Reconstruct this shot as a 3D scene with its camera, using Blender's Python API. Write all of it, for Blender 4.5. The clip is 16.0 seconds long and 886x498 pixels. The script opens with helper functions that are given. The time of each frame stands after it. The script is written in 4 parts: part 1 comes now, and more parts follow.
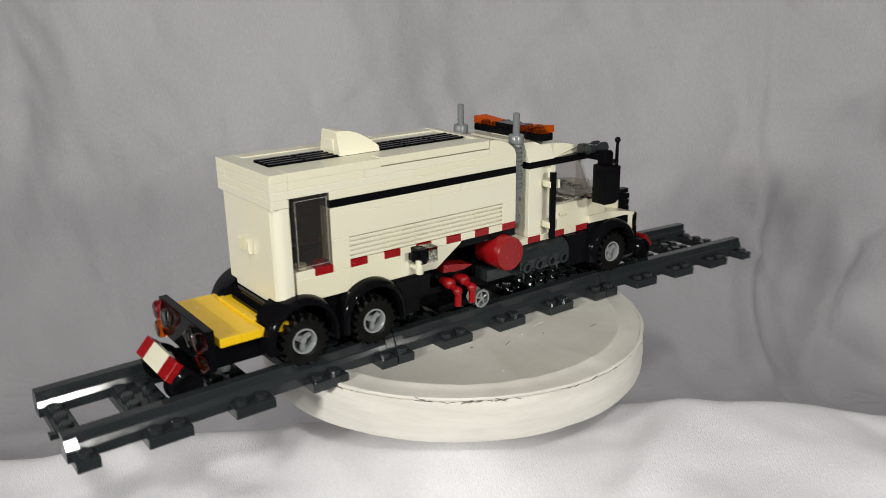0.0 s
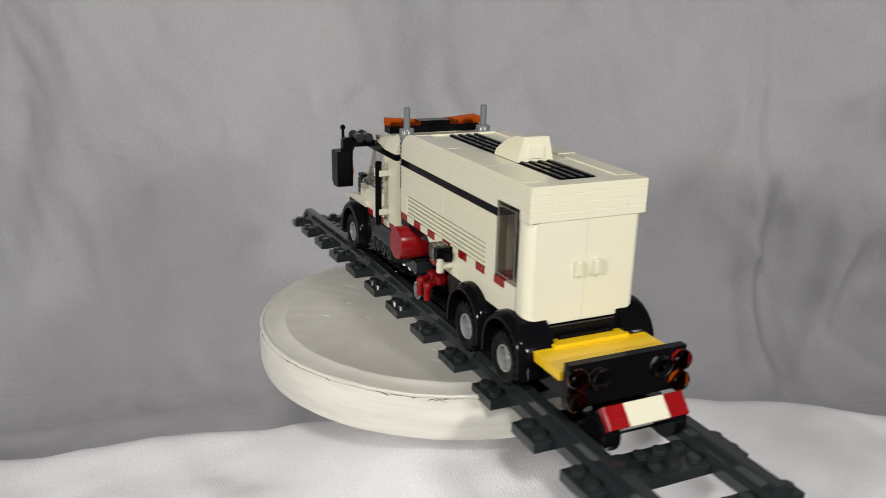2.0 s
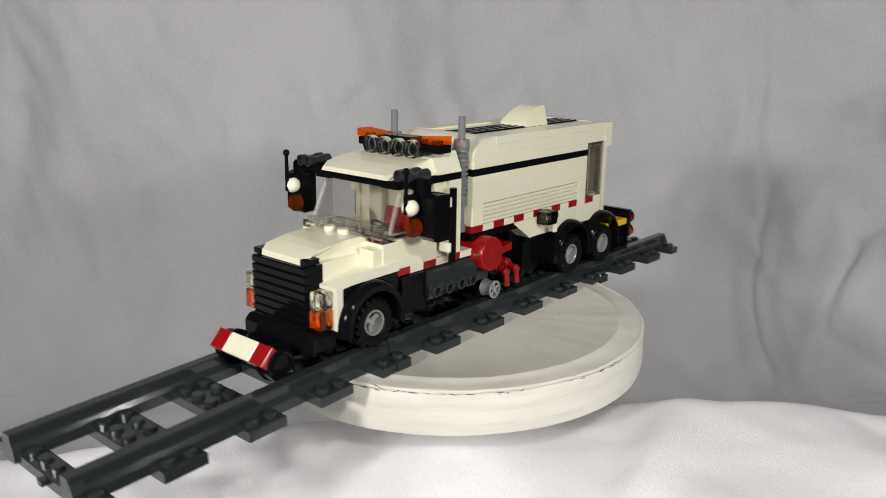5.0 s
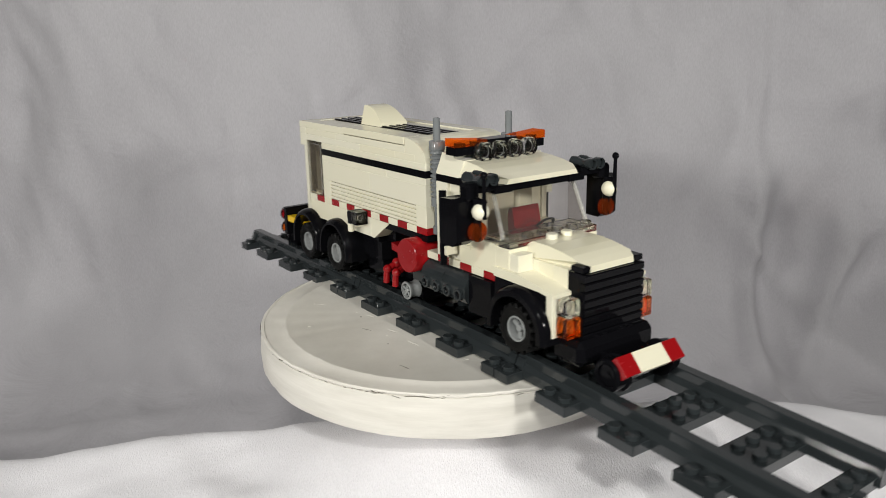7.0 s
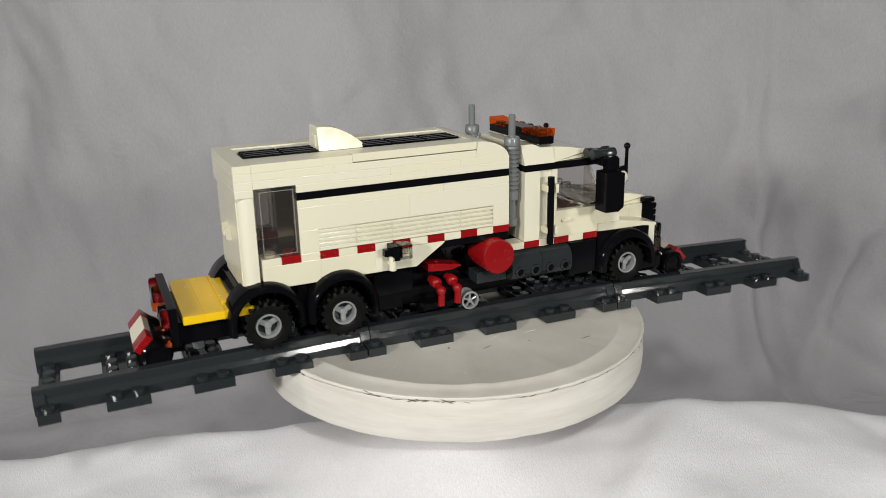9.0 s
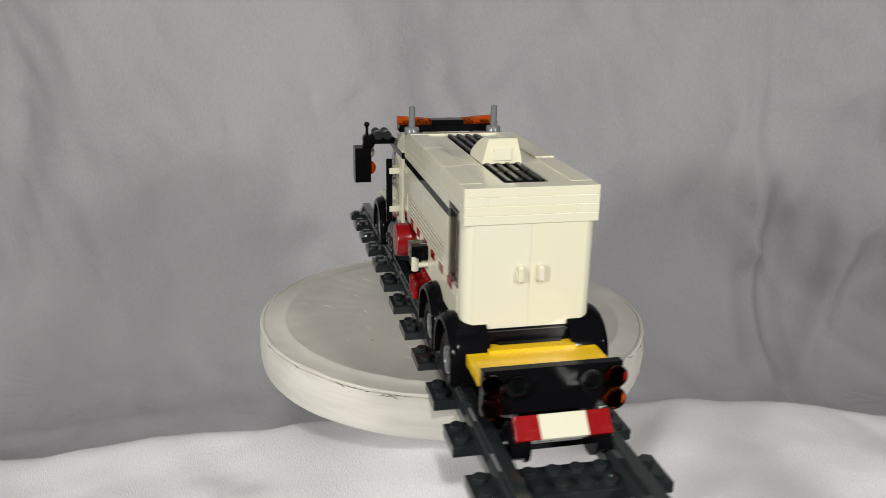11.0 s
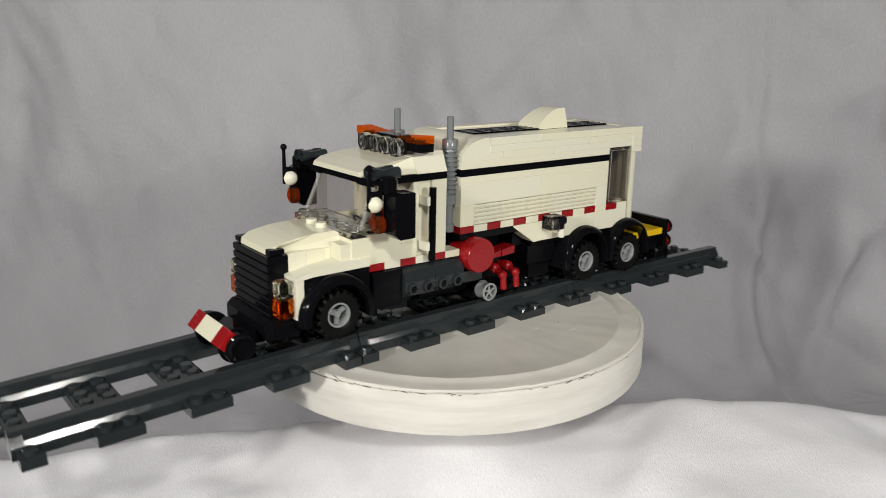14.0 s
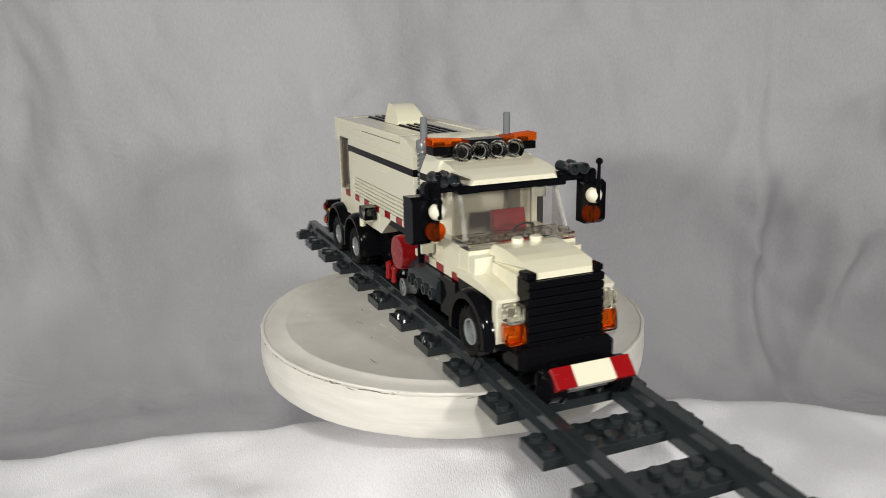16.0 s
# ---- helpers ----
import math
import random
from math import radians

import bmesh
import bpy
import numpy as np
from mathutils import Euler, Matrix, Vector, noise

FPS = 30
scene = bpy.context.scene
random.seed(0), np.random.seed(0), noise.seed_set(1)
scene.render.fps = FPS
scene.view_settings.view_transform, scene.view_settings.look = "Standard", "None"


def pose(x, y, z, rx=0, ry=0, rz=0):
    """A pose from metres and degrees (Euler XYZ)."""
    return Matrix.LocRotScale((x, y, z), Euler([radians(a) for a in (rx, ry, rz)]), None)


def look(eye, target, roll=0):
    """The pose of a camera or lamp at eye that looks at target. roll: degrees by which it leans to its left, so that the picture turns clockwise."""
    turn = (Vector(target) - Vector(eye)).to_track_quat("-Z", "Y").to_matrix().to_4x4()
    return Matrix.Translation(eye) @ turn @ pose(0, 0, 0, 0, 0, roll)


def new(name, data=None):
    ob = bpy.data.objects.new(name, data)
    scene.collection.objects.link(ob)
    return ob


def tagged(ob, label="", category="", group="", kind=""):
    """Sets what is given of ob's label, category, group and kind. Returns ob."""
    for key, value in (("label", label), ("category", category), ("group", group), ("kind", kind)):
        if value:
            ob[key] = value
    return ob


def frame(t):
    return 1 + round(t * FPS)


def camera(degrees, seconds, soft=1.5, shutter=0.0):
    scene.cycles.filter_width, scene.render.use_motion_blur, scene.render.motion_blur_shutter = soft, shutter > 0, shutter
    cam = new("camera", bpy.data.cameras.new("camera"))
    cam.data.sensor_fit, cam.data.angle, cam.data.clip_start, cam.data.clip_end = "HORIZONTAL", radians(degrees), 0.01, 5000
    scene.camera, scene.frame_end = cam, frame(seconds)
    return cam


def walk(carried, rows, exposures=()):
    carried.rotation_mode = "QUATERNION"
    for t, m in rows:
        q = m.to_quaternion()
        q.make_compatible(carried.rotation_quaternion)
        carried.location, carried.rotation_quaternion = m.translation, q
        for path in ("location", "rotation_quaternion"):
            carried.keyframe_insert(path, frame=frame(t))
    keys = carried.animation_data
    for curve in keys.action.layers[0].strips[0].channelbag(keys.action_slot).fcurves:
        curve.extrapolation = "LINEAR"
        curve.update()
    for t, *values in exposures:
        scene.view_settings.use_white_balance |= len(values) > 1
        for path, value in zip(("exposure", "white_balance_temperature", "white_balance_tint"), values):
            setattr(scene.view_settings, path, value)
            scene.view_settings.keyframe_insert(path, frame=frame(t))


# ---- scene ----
# ---------------------------------------------------------------- camera
cam = camera(57.0, 16.0, soft=0.9, shutter=0.4)
CAM = pose(0, -0.3748, 0.1398) @ pose(0, 0, 0, 0, 0, 0.87) @ pose(0, 0, 0, -16.23) @ pose(0, 0, 0, 0, -0.15, 0) @ pose(0, 0, 0, 90)
# the exposure rises a little while the dark nose is towards the camera
EXPOSURES = [(0.0, 0.0), (1.0, -0.05), (2.0, -0.02), (3.0, 0.05), (4.2, 0.10), (5.5, 0.20), (6.0, 0.15), (6.5, 0.14), (7.0, 0.15), (7.5, 0.12), (8.0, 0.05),
             (10.5, -0.07), (11.2, -0.05), (12.0, 0.02), (13.0, 0.0), (14.0, 0.05), (15.0, 0.12), (16.0, 0.15)]
walk(cam, [(0.0, CAM), (16.0, CAM)], EXPOSURES)

# ---------------------------------------------------------------- light
world = bpy.data.worlds.new("room_air")
scene.world = world
world.use_nodes = True
world.node_tree.nodes["Background"].inputs[0].default_value = (0.9, 0.92, 1.0, 1)
world.node_tree.nodes["Background"].inputs[1].default_value = 0.008


def lamp(name, eye, target, size, watts, colour):
    data = bpy.data.lights.new(name, "AREA")
    data.shape, data.size, data.energy, data.color = "DISK", size, watts, colour
    ob = new(name, data)
    ob.matrix_world = look(eye, target)
    return ob


WARM = (0.99, 0.98, 0.925)
lamp("work_lamp", (0.43, -0.64, 0.26), (0.0, 0.1, 0.03), 0.07, 2.75, WARM)
lamp("work_lamp", (-0.42, -0.64, 0.26), (0.0, 0.1, 0.03), 0.07, 3.3, WARM)
lamp("work_lamp", (0.05, -0.64, 0.47), (0.0, 0.3, 0.15), 0.05, 2.2, WARM)
# unseen lamp, its place inferred from the streaks on the rails
lamp("unseen_side_lamp", (0.95, -0.43, 0.29), (0.0, 0.0, 0.03), 0.035, 0.45, WARM)
# added fill without a known source, brightens the left of the backdrop
lamp("unseen_side_lamp", (-0.95, -0.43, 0.29), (-0.45, 0.4, 0.2), 0.04, 1.8, WARM)
lamp("ceiling_lamp", (0.1, -0.4, 1.6), (0.1, 0.0, 0.0), 0.5, 0.3, (0.99, 0.97, 0.95))


# ---------------------------------------------------------------- materials
def nodes_of(name):
    m = bpy.data.materials.new(name)
    m.use_nodes = True
    nt = m.node_tree
    return m, nt, nt.nodes["Principled BSDF"]


def bump_from(nt, bsdf, scale, strength, distance=0.0004, detail=3.0):
    tc = nt.nodes.new("ShaderNodeTexCoord")
    nz = nt.nodes.new("ShaderNodeTexNoise")
    nz.inputs["Scale"].default_value, nz.inputs["Detail"].default_value = scale, detail
    bp = nt.nodes.new("ShaderNodeBump")
    bp.inputs["Strength"].default_value, bp.inputs["Distance"].default_value = strength, distance
    nt.links.new(tc.outputs["Object"], nz.inputs["Vector"])
    nt.links.new(nz.outputs["Fac"], bp.inputs["Height"])
    nt.links.new(bp.outputs["Normal"], bsdf.inputs["Normal"])
    return tc, nz


def plastic(name, colour, rough=0.22, vary=0.05, yellowed=None):
    """Moulded glossy toy plastic: slight shade change from piece to piece, faint scuffs and dents."""
    m, nt, b = nodes_of(name)
    tc, nz = bump_from(nt, b, 60.0, 0.010, 0.0002)
    info = nt.nodes.new("ShaderNodeObjectInfo")
    mix = nt.nodes.new("ShaderNodeMix")
    mix.data_type = "RGBA"
    lo = tuple(c * (1 - vary) for c in colour)
    hi = yellowed or tuple(min(1, c * (1 + vary)) for c in colour)
    mix.inputs["A"].default_value, mix.inputs["B"].default_value = (*lo, 1), (*hi, 1)
    nt.links.new(info.outputs["Random"], mix.inputs["Factor"])
    nt.links.new(mix.outputs["Result"], b.inputs["Base Color"])
    scuff = nt.nodes.new("ShaderNodeTexNoise")
    scuff.inputs["Scale"].default_value, scuff.inputs["Detail"].default_value = 420.0, 4.0
    ramp = nt.nodes.new("ShaderNodeMapRange")
    ramp.inputs["From Min"].default_value, ramp.inputs["From Max"].default_value = 0.35, 0.75
    ramp.inputs["To Min"].default_value, ramp.inputs["To Max"].default_value = rough * 0.8, rough * 1.35
    nt.links.new(tc.outputs["Object"], scuff.inputs["Vector"])
    nt.links.new(scuff.outputs["Fac"], ramp.inputs["Value"])
    nt.links.new(ramp.outputs["Result"], b.inputs["Roughness"])
    b.inputs["IOR"].default_value = 1.5
    return m


def clear(name, colour, rough=0.04):
    m, nt, b = nodes_of(name)
    b.inputs["Base Color"].default_value = (*colour, 1)
    b.inputs["Transmission Weight"].default_value = 1.0
    b.inputs["IOR"].default_value = 1.45
    bump_from(nt, b, 300.0, 0.05, 0.0002)
    b.inputs["Roughness"].default_value = rough
    return m


def pane_glass(name, tint, haze):
    """Thin window plastic: mostly see-through, a glossy face and a little tint."""
    m, nt, b = nodes_of(name)
    out = nt.nodes["Material Output"]
    tr = nt.nodes.new("ShaderNodeBsdfTransparent")
    tr.inputs[0].default_value = (*tint, 1)
    mix = nt.nodes.new("ShaderNodeMixShader")
    mix.inputs[0].default_value = haze
    b.inputs["Base Color"].default_value = (*[c * 0.5 for c in tint], 1)
    b.inputs["Roughness"].default_value = 0.05
    nt.links.new(tr.outputs[0], mix.inputs[1])
    nt.links.new(b.outputs[0], mix.inputs[2])
    nt.links.new(mix.outputs[0], out.inputs["Surface"])
    return m


WHITE = plastic("white_plastic", (0.74, 0.71, 0.58), 0.14, 0.02, yellowed=(0.735, 0.695, 0.53))
RED = plastic("red_plastic", (0.26, 0.005, 0.007))
BLACK = plastic("black_plastic", (0.004, 0.004, 0.005), 0.10)
BLACK.node_tree.nodes["Principled BSDF"].inputs["Specular IOR Level"].default_value = 0.35
BLACK.node_tree.nodes["Principled BSDF"].inputs["IOR"].default_value = 1.22
DKGREY = plastic("dark_grey_plastic", (0.022, 0.026, 0.028), 0.11, 0.06)
DKGREY.node_tree.nodes["Principled BSDF"].inputs["Specular IOR Level"].default_value = 0.35
GREY = plastic("light_grey_plastic", (0.155, 0.165, 0.17), 0.2)
YELLOW = plastic("yellow_plastic", (0.80, 0.50, 0.012))
RUBBER = plastic("black_rubber", (0.0045, 0.0045, 0.0045), 0.45)
RUBBER.node_tree.nodes["Principled BSDF"].inputs["Specular IOR Level"].default_value = 0.1
CLEAR = clear("clear_plastic", (0.95, 0.95, 0.93))
ORANGE = clear("orange_clear_plastic", (1.0, 0.17, 0.01), 0.08)
REDCLEAR = clear("red_clear_plastic", (0.60, 0.015, 0.02), 0.08)
SMOKE = pane_glass("smoke_window", (0.80, 0.78, 0.755), 0.08)
SMOKE.node_tree.nodes["Principled BSDF"].inputs["Base Color"].default_value = (0.17, 0.16, 0.155, 1)
PALE = plastic("pale_grey_plastic", (0.25, 0.26, 0.26), 0.2)
FROST = pane_glass("hazy_clear_plastic", (0.92, 0.92, 0.90), 0.25)
FROST.node_tree.nodes["Principled BSDF"].inputs["Base Color"].default_value = (0.75, 0.74, 0.70, 1)
AMBERLAMP = pane_glass("amber_lamp_plastic", (1.0, 0.35, 0.06), 0.28)
AMBERLAMP.node_tree.nodes["Principled BSDF"].inputs["Base Color"].default_value = (0.24, 0.04, 0.008, 1)
AMBER = pane_glass("amber_lens_plastic", (1.0, 0.42, 0.10), 0.13)
AMBER.node_tree.nodes["Principled BSDF"].inputs["Base Color"].default_value = (0.60, 0.10, 0.012, 1)
SCREEN = pane_glass("clear_window", (0.88, 0.865, 0.85), 0.045)


def paint_mat():
    """Old white gloss paint over wood: yellowed, greyed by handling, dark specks where it chipped."""
    m, nt, b = nodes_of("old_white_paint")
    tc, nz = bump_from(nt, b, 60.0, 0.14, 0.0005, 6.0)
    n2 = nt.nodes.new("ShaderNodeTexNoise")
    n2.inputs["Scale"].default_value, n2.inputs["Detail"].default_value = 22.0, 8.0
    n2.inputs["Roughness"].default_value = 0.65
    r = nt.nodes.new("ShaderNodeValToRGB")
    r.color_ramp.elements[0].position, r.color_ramp.elements[0].color = 0.26, (0.57, 0.542, 0.49, 1)
    r.color_ramp.elements[1].position, r.color_ramp.elements[1].color = 0.60, (0.71, 0.683, 0.628, 1)
    mp = nt.nodes.new("ShaderNodeMapping")
    mp.inputs["Scale"].default_value = (1, 1, 9)
    nt.links.new(tc.outputs["Object"], mp.inputs["Vector"])
    nt.links.new(mp.outputs["Vector"], n2.inputs["Vector"])
    nt.links.new(n2.outputs["Fac"], r.inputs["Fac"])
    nt.links.new(r.outputs["Color"], b.inputs["Base Color"])
    b.inputs["Roughness"].default_value = 0.42
    return m


def cloth_mat(name, lo, hi, weave, strength, creased=0.0, strokes=(1, 1, 1)):
    """Woven or brushed cloth: weave relief, faint cloudy shade change."""
    m, nt, b = nodes_of(name)
    tc = nt.nodes.new("ShaderNodeTexCoord")
    big = nt.nodes.new("ShaderNodeTexNoise")
    big.inputs["Scale"].default_value, big.inputs["Detail"].default_value = 6.0, 5.0
    fine = nt.nodes.new("ShaderNodeTexNoise")
    fine.inputs["Scale"].default_value, fine.inputs["Detail"].default_value = weave, 4.0
    add = nt.nodes.new("ShaderNodeMath")
    add.operation = "ADD"
    half = nt.nodes.new("ShaderNodeMath")
    half.operation = "MULTIPLY"
    half.inputs[1].default_value = 0.5
    r = nt.nodes.new("ShaderNodeValToRGB")
    r.color_ramp.elements[0].position, r.color_ramp.elements[0].color = 0.35, (*lo, 1)
    r.color_ramp.elements[1].position, r.color_ramp.elements[1].color = 0.65, (*hi, 1)
    bp = nt.nodes.new("ShaderNodeBump")
    bp.inputs["Strength"].default_value, bp.inputs["Distance"].default_value = strength, 0.0008
    lay = nt.nodes.new("ShaderNodeMapping")   # length of the threads or pile strokes
    lay.inputs["Scale"].default_value = strokes
    nt.links.new(tc.outputs["Object"], lay.inputs["Vector"])
    nt.links.new(lay.outputs["Vector"], fine.inputs["Vector"])
    nt.links.new(tc.outputs["Object"], big.inputs["Vector"])
    nt.links.new(big.outputs["Fac"], add.inputs[0])
    nt.links.new(fine.outputs["Fac"], add.inputs[1])
    nt.links.new(add.outputs[0], half.inputs[0])
    nt.links.new(half.outputs[0], r.inputs["Fac"])
    nt.links.new(r.outputs["Color"], b.inputs["Base Color"])
    nt.links.new(fine.outputs["Fac"], bp.inputs["Height"])
    crumple = nt.nodes.new("ShaderNodeTexNoise")
    crumple.inputs["Scale"].default_value, crumple.inputs["Detail"].default_value = 11.0, 5.0
    crumple.inputs["Distortion"].default_value = 0.6
    soft = nt.nodes.new("ShaderNodeBump")
    soft.inputs["Strength"].default_value, soft.inputs["Distance"].default_value = creased, 0.012
    nt.links.new(tc.outputs["Object"], crumple.inputs["Vector"])
    nt.links.new(crumple.outputs["Fac"], soft.inputs["Height"])
    nt.links.new(soft.outputs["Normal"], bp.inputs["Normal"])
    nt.links.new(bp.outputs["Normal"], b.inputs["Normal"])
    b.inputs["Roughness"].default_value = 0.85
    b.inputs["Sheen Weight"].default_value = 0.15
    return m


PAINT = paint_mat()
GREYCLOTH = cloth_mat("grey_sheet_cloth", (0.452, 0.440, 0.466), (0.546, 0.532, 0.561), 900.0, 0.14, 0.65, (1, 1, 0.3))
# short brushed pile
WHITECLOTH = cloth_mat("white_fleece_cloth", (0.72, 0.705, 0.74), (0.82, 0.805, 0.84), 1700.0, 0.5, 0.12, (1, 0.35, 0.5))
# kept dark so that unseen surfaces bounce little light into the shadows
LOWBOUNCE = cloth_mat("low_bounce_paint", (0.085, 0.08, 0.078), (0.11, 0.105, 0.10), 80.0, 0.1)
CHIP = plastic("bare_chipped_wood", (0.13, 0.115, 0.09), 0.7)

# ---------------------------------------------------------------- mesh helpers (millimetres)
OFF = (3.8, -1.9, 0.0)


def box(bm, x0, x1, y0, y1, z0, z1, chamfer=0.18):
    x0, x1, y0, y1, z0, z1 = min(x0, x1), max(x0, x1), min(y0, y1), max(y0, y1), min(z0, z1), max(z0, z1)
    c = min(chamfer, 0.3 * min(x1 - x0, y1 - y0, z1 - z0))
    V = {}
    for i, x in ((0, x0), (1, x1)):
        for j, y in ((0, y0), (1, y1)):
            for k, z in ((0, z0), (1, z1)):
                dx, dy, dz = (c if i == 0 else -c), (c if j == 0 else -c), (c if k == 0 else -c)
                V[i, j, k, 0] = bm.verts.new((x, y + dy, z + dz))
                V[i, j, k, 1] = bm.verts.new((x + dx, y, z + dz))
                V[i, j, k, 2] = bm.verts.new((x + dx, y + dy, z))
    f = bm.faces.new
    for i in (0, 1):
        a = [V[i, 0, 0, 0], V[i, 0, 1, 0], V[i, 1, 1, 0], V[i, 1, 0, 0]]
        f(a if i == 0 else a[::-1])
        a = [V[0, i, 0, 1], V[1, i, 0, 1], V[1, i, 1, 1], V[0, i, 1, 1]]
        f(a if i == 0 else a[::-1])
        a = [V[0, 0, i, 2], V[0, 1, i, 2], V[1, 1, i, 2], V[1, 0, i, 2]]
        f(a if i == 0 else a[::-1])
    for i in (0, 1):
        for j in (0, 1):
            f([V[i, j, 0, 0], V[i, j, 1, 0], V[i, j, 1, 1], V[i, j, 0, 1]])
            f([V[i, 0, j, 0], V[i, 1, j, 0], V[i, 1, j, 2], V[i, 0, j, 2]])
            f([V[0, i, j, 1], V[1, i, j, 1], V[1, i, j, 2], V[0, i, j, 2]])
    for v in ((i, j, k) for i in (0, 1) for j in (0, 1) for k in (0, 1)):
        f([V[(*v, 0)], V[(*v, 1)], V[(*v, 2)]])
    return bm


def rod(bm, a, b, r, r2=None, n=16):
    """A round rod from a to b, tapering from r to r2."""
    a, b = Vector(a), Vector(b)
    r2 = r if r2 is None else r2
    q = (b - a).to_track_quat("Z", "Y")
    e = min(0.2, 0.25 * r, 0.25 * (b - a).length)
    L = (b - a).length
    rings = []
    for h, rad in ((0, r - e), (e, r), (L - e, r2), (L, r2 - e)):
        rings.append([bm.verts.new(a + q @ Vector((rad * math.cos(6.28319 * i / n), rad * math.sin(6.28319 * i / n), h))) for i in range(n)])
    for u, v in zip(rings, rings[1:]):
        for i in range(n):
            bm.faces.new([u[i], u[(i + 1) % n], v[(i + 1) % n], v[i]])
    bm.faces.new(rings[0][::-1])
    bm.faces.new(rings[-1])
    return bm


def lathe(bm, origin, axis, profile, n=24, closed=False):
    """Turn a profile of (radius, height) round an axis through origin."""
    o, q = Vector(origin), Vector(axis).to_track_quat("Z", "Y")
    rings = [[bm.verts.new(o + q @ Vector((r * math.cos(6.28319 * i / n), r * math.sin(6.28319 * i / n), h))) for i in range(n)] for r, h in profile]
    pairs = list(zip(rings, rings[1:])) + ([(rings[-1], rings[0])] if closed else [])
    for u, v in pairs:
        for i in range(n):
            bm.faces.new([u[i], u[(i + 1) % n], v[(i + 1) % n], v[i]])
    if not closed:
        if profile[0][0] > 0.01:
            bm.faces.new(rings[0][::-1])
        if profile[-1][0] > 0.01:
            bm.faces.new(rings[-1])
    return bm


def prism(bm, outline, y0, y1, inset=0.0):
    """An outline of (x, z), drawn along y; inset narrows the top of the outline by that much on each side."""
    zs = [p[1] for p in outline]
    lo, hi = min(zs), max(zs)
    def w(z):
        return inset * (z - lo) / (hi - lo)
    s = 1 if y1 > y0 else -1
    a = [bm.verts.new((x, y0 + s * w(z), z)) for x, z in outline]
    b = [bm.verts.new((x, y1 - s * w(z), z)) for x, z in outline]
    n = len(outline)
    bm.faces.new(a)
    bm.faces.new(b[::-1])
    for i in range(n):
        bm.faces.new([a[i], b[i], b[(i + 1) % n], a[(i + 1) % n]])
    return bm


def arch(bm, x, z, r0, r1, y0, y1, a0=0, a1=180, n=18):
    """A half ring about the y axis."""
    pts = []
    for i in range(n + 1):
        a = radians(a0 + (a1 - a0) * i / n)
        pts.append((x + r1 * math.cos(a), z + r1 * math.sin(a)))
    inner = []
    for i in range(n + 1):
        a = radians(a0 + (a1 - a0) * i / n)
        inner.append((x + r0 * math.cos(a), z + r0 * math.sin(a)))
    for i in range(n):
        o0, o1, i0, i1 = pts[i], pts[i + 1], inner[i], inner[i + 1]
        c = [bm.verts.new((px, yy, pz)) for yy in (y0, y1) for px, pz in (o0, o1, i1, i0)]
        bm.faces.new(c[:4])
        bm.faces.new(c[4:][::-1])
        for k in range(4):
            bm.faces.new([c[k], c[4 + k], c[4 + (k + 1) % 4], c[(k + 1) % 4]])
    bmesh.ops.remove_doubles(bm, verts=bm.verts, dist=0.001)
    return bm


def finish(bm, off=OFF, smooth=False):
    for v in bm.verts:
        v.co = (v.co + Vector(off)) * 0.001
    bmesh.ops.recalc_face_normals(bm, faces=bm.faces)
    me = bpy.data.meshes.new("mesh")
    bm.to_mesh(me)
    bm.free()
    if smooth:
        for p in me.polygons:
            p.use_smooth = True
        me.set_sharp_from_angle(angle=radians(40))
    return me


def part(name, bm, material, parent, label="", off=OFF, smooth=False):
    ob = new(name, finish(bm, off, smooth))
    ob.data.materials.append(material)
    ob.parent = parent
    if label:
        tagged(ob, label)
    return ob


def B():
    return bmesh.new()


def piece(name, material, parent, *dims, label="", chamfer=0.16):
    """One brick, a hair smaller than its place, so that a fine dark joint stays between neighbours."""
    dims = [v + (0.075 if (k % 2 == 0) == (dims[k] <= dims[k ^ 1]) else -0.075) for k, v in enumerate(dims)]
    return part(name, box(B(), *dims, chamfer=chamfer), material, parent, label)


# ---------------------------------------------------------------- room, backdrop and cloth
def sheet(name, x0, x1, nx, z0, z1, nz, place, material, label, category):
    """A cloth as a grid; place(u, v) gives metres."""
    bm = B()
    g = [[bm.verts.new(place(x0 + (x1 - x0) * i / nx, z0 + (z1 - z0) * j / nz)) for i in range(nx + 1)] for j in range(nz + 1)]
    for j in range(nz):
        for i in range(nx):
            bm.faces.new([g[j][i], g[j][i + 1], g[j + 1][i + 1], g[j + 1][i]])
    me = bpy.data.meshes.new(name)
    bmesh.ops.recalc_face_normals(bm, faces=bm.faces)
    bm.to_mesh(me)
    bm.free()
    for p in me.polygons:
        p.use_smooth = True
    me.materials.append(material)
    return tagged(new(name, me), label, category, kind="structure")


def ridge(d, width):
    return math.exp(-(d / width) ** 2)


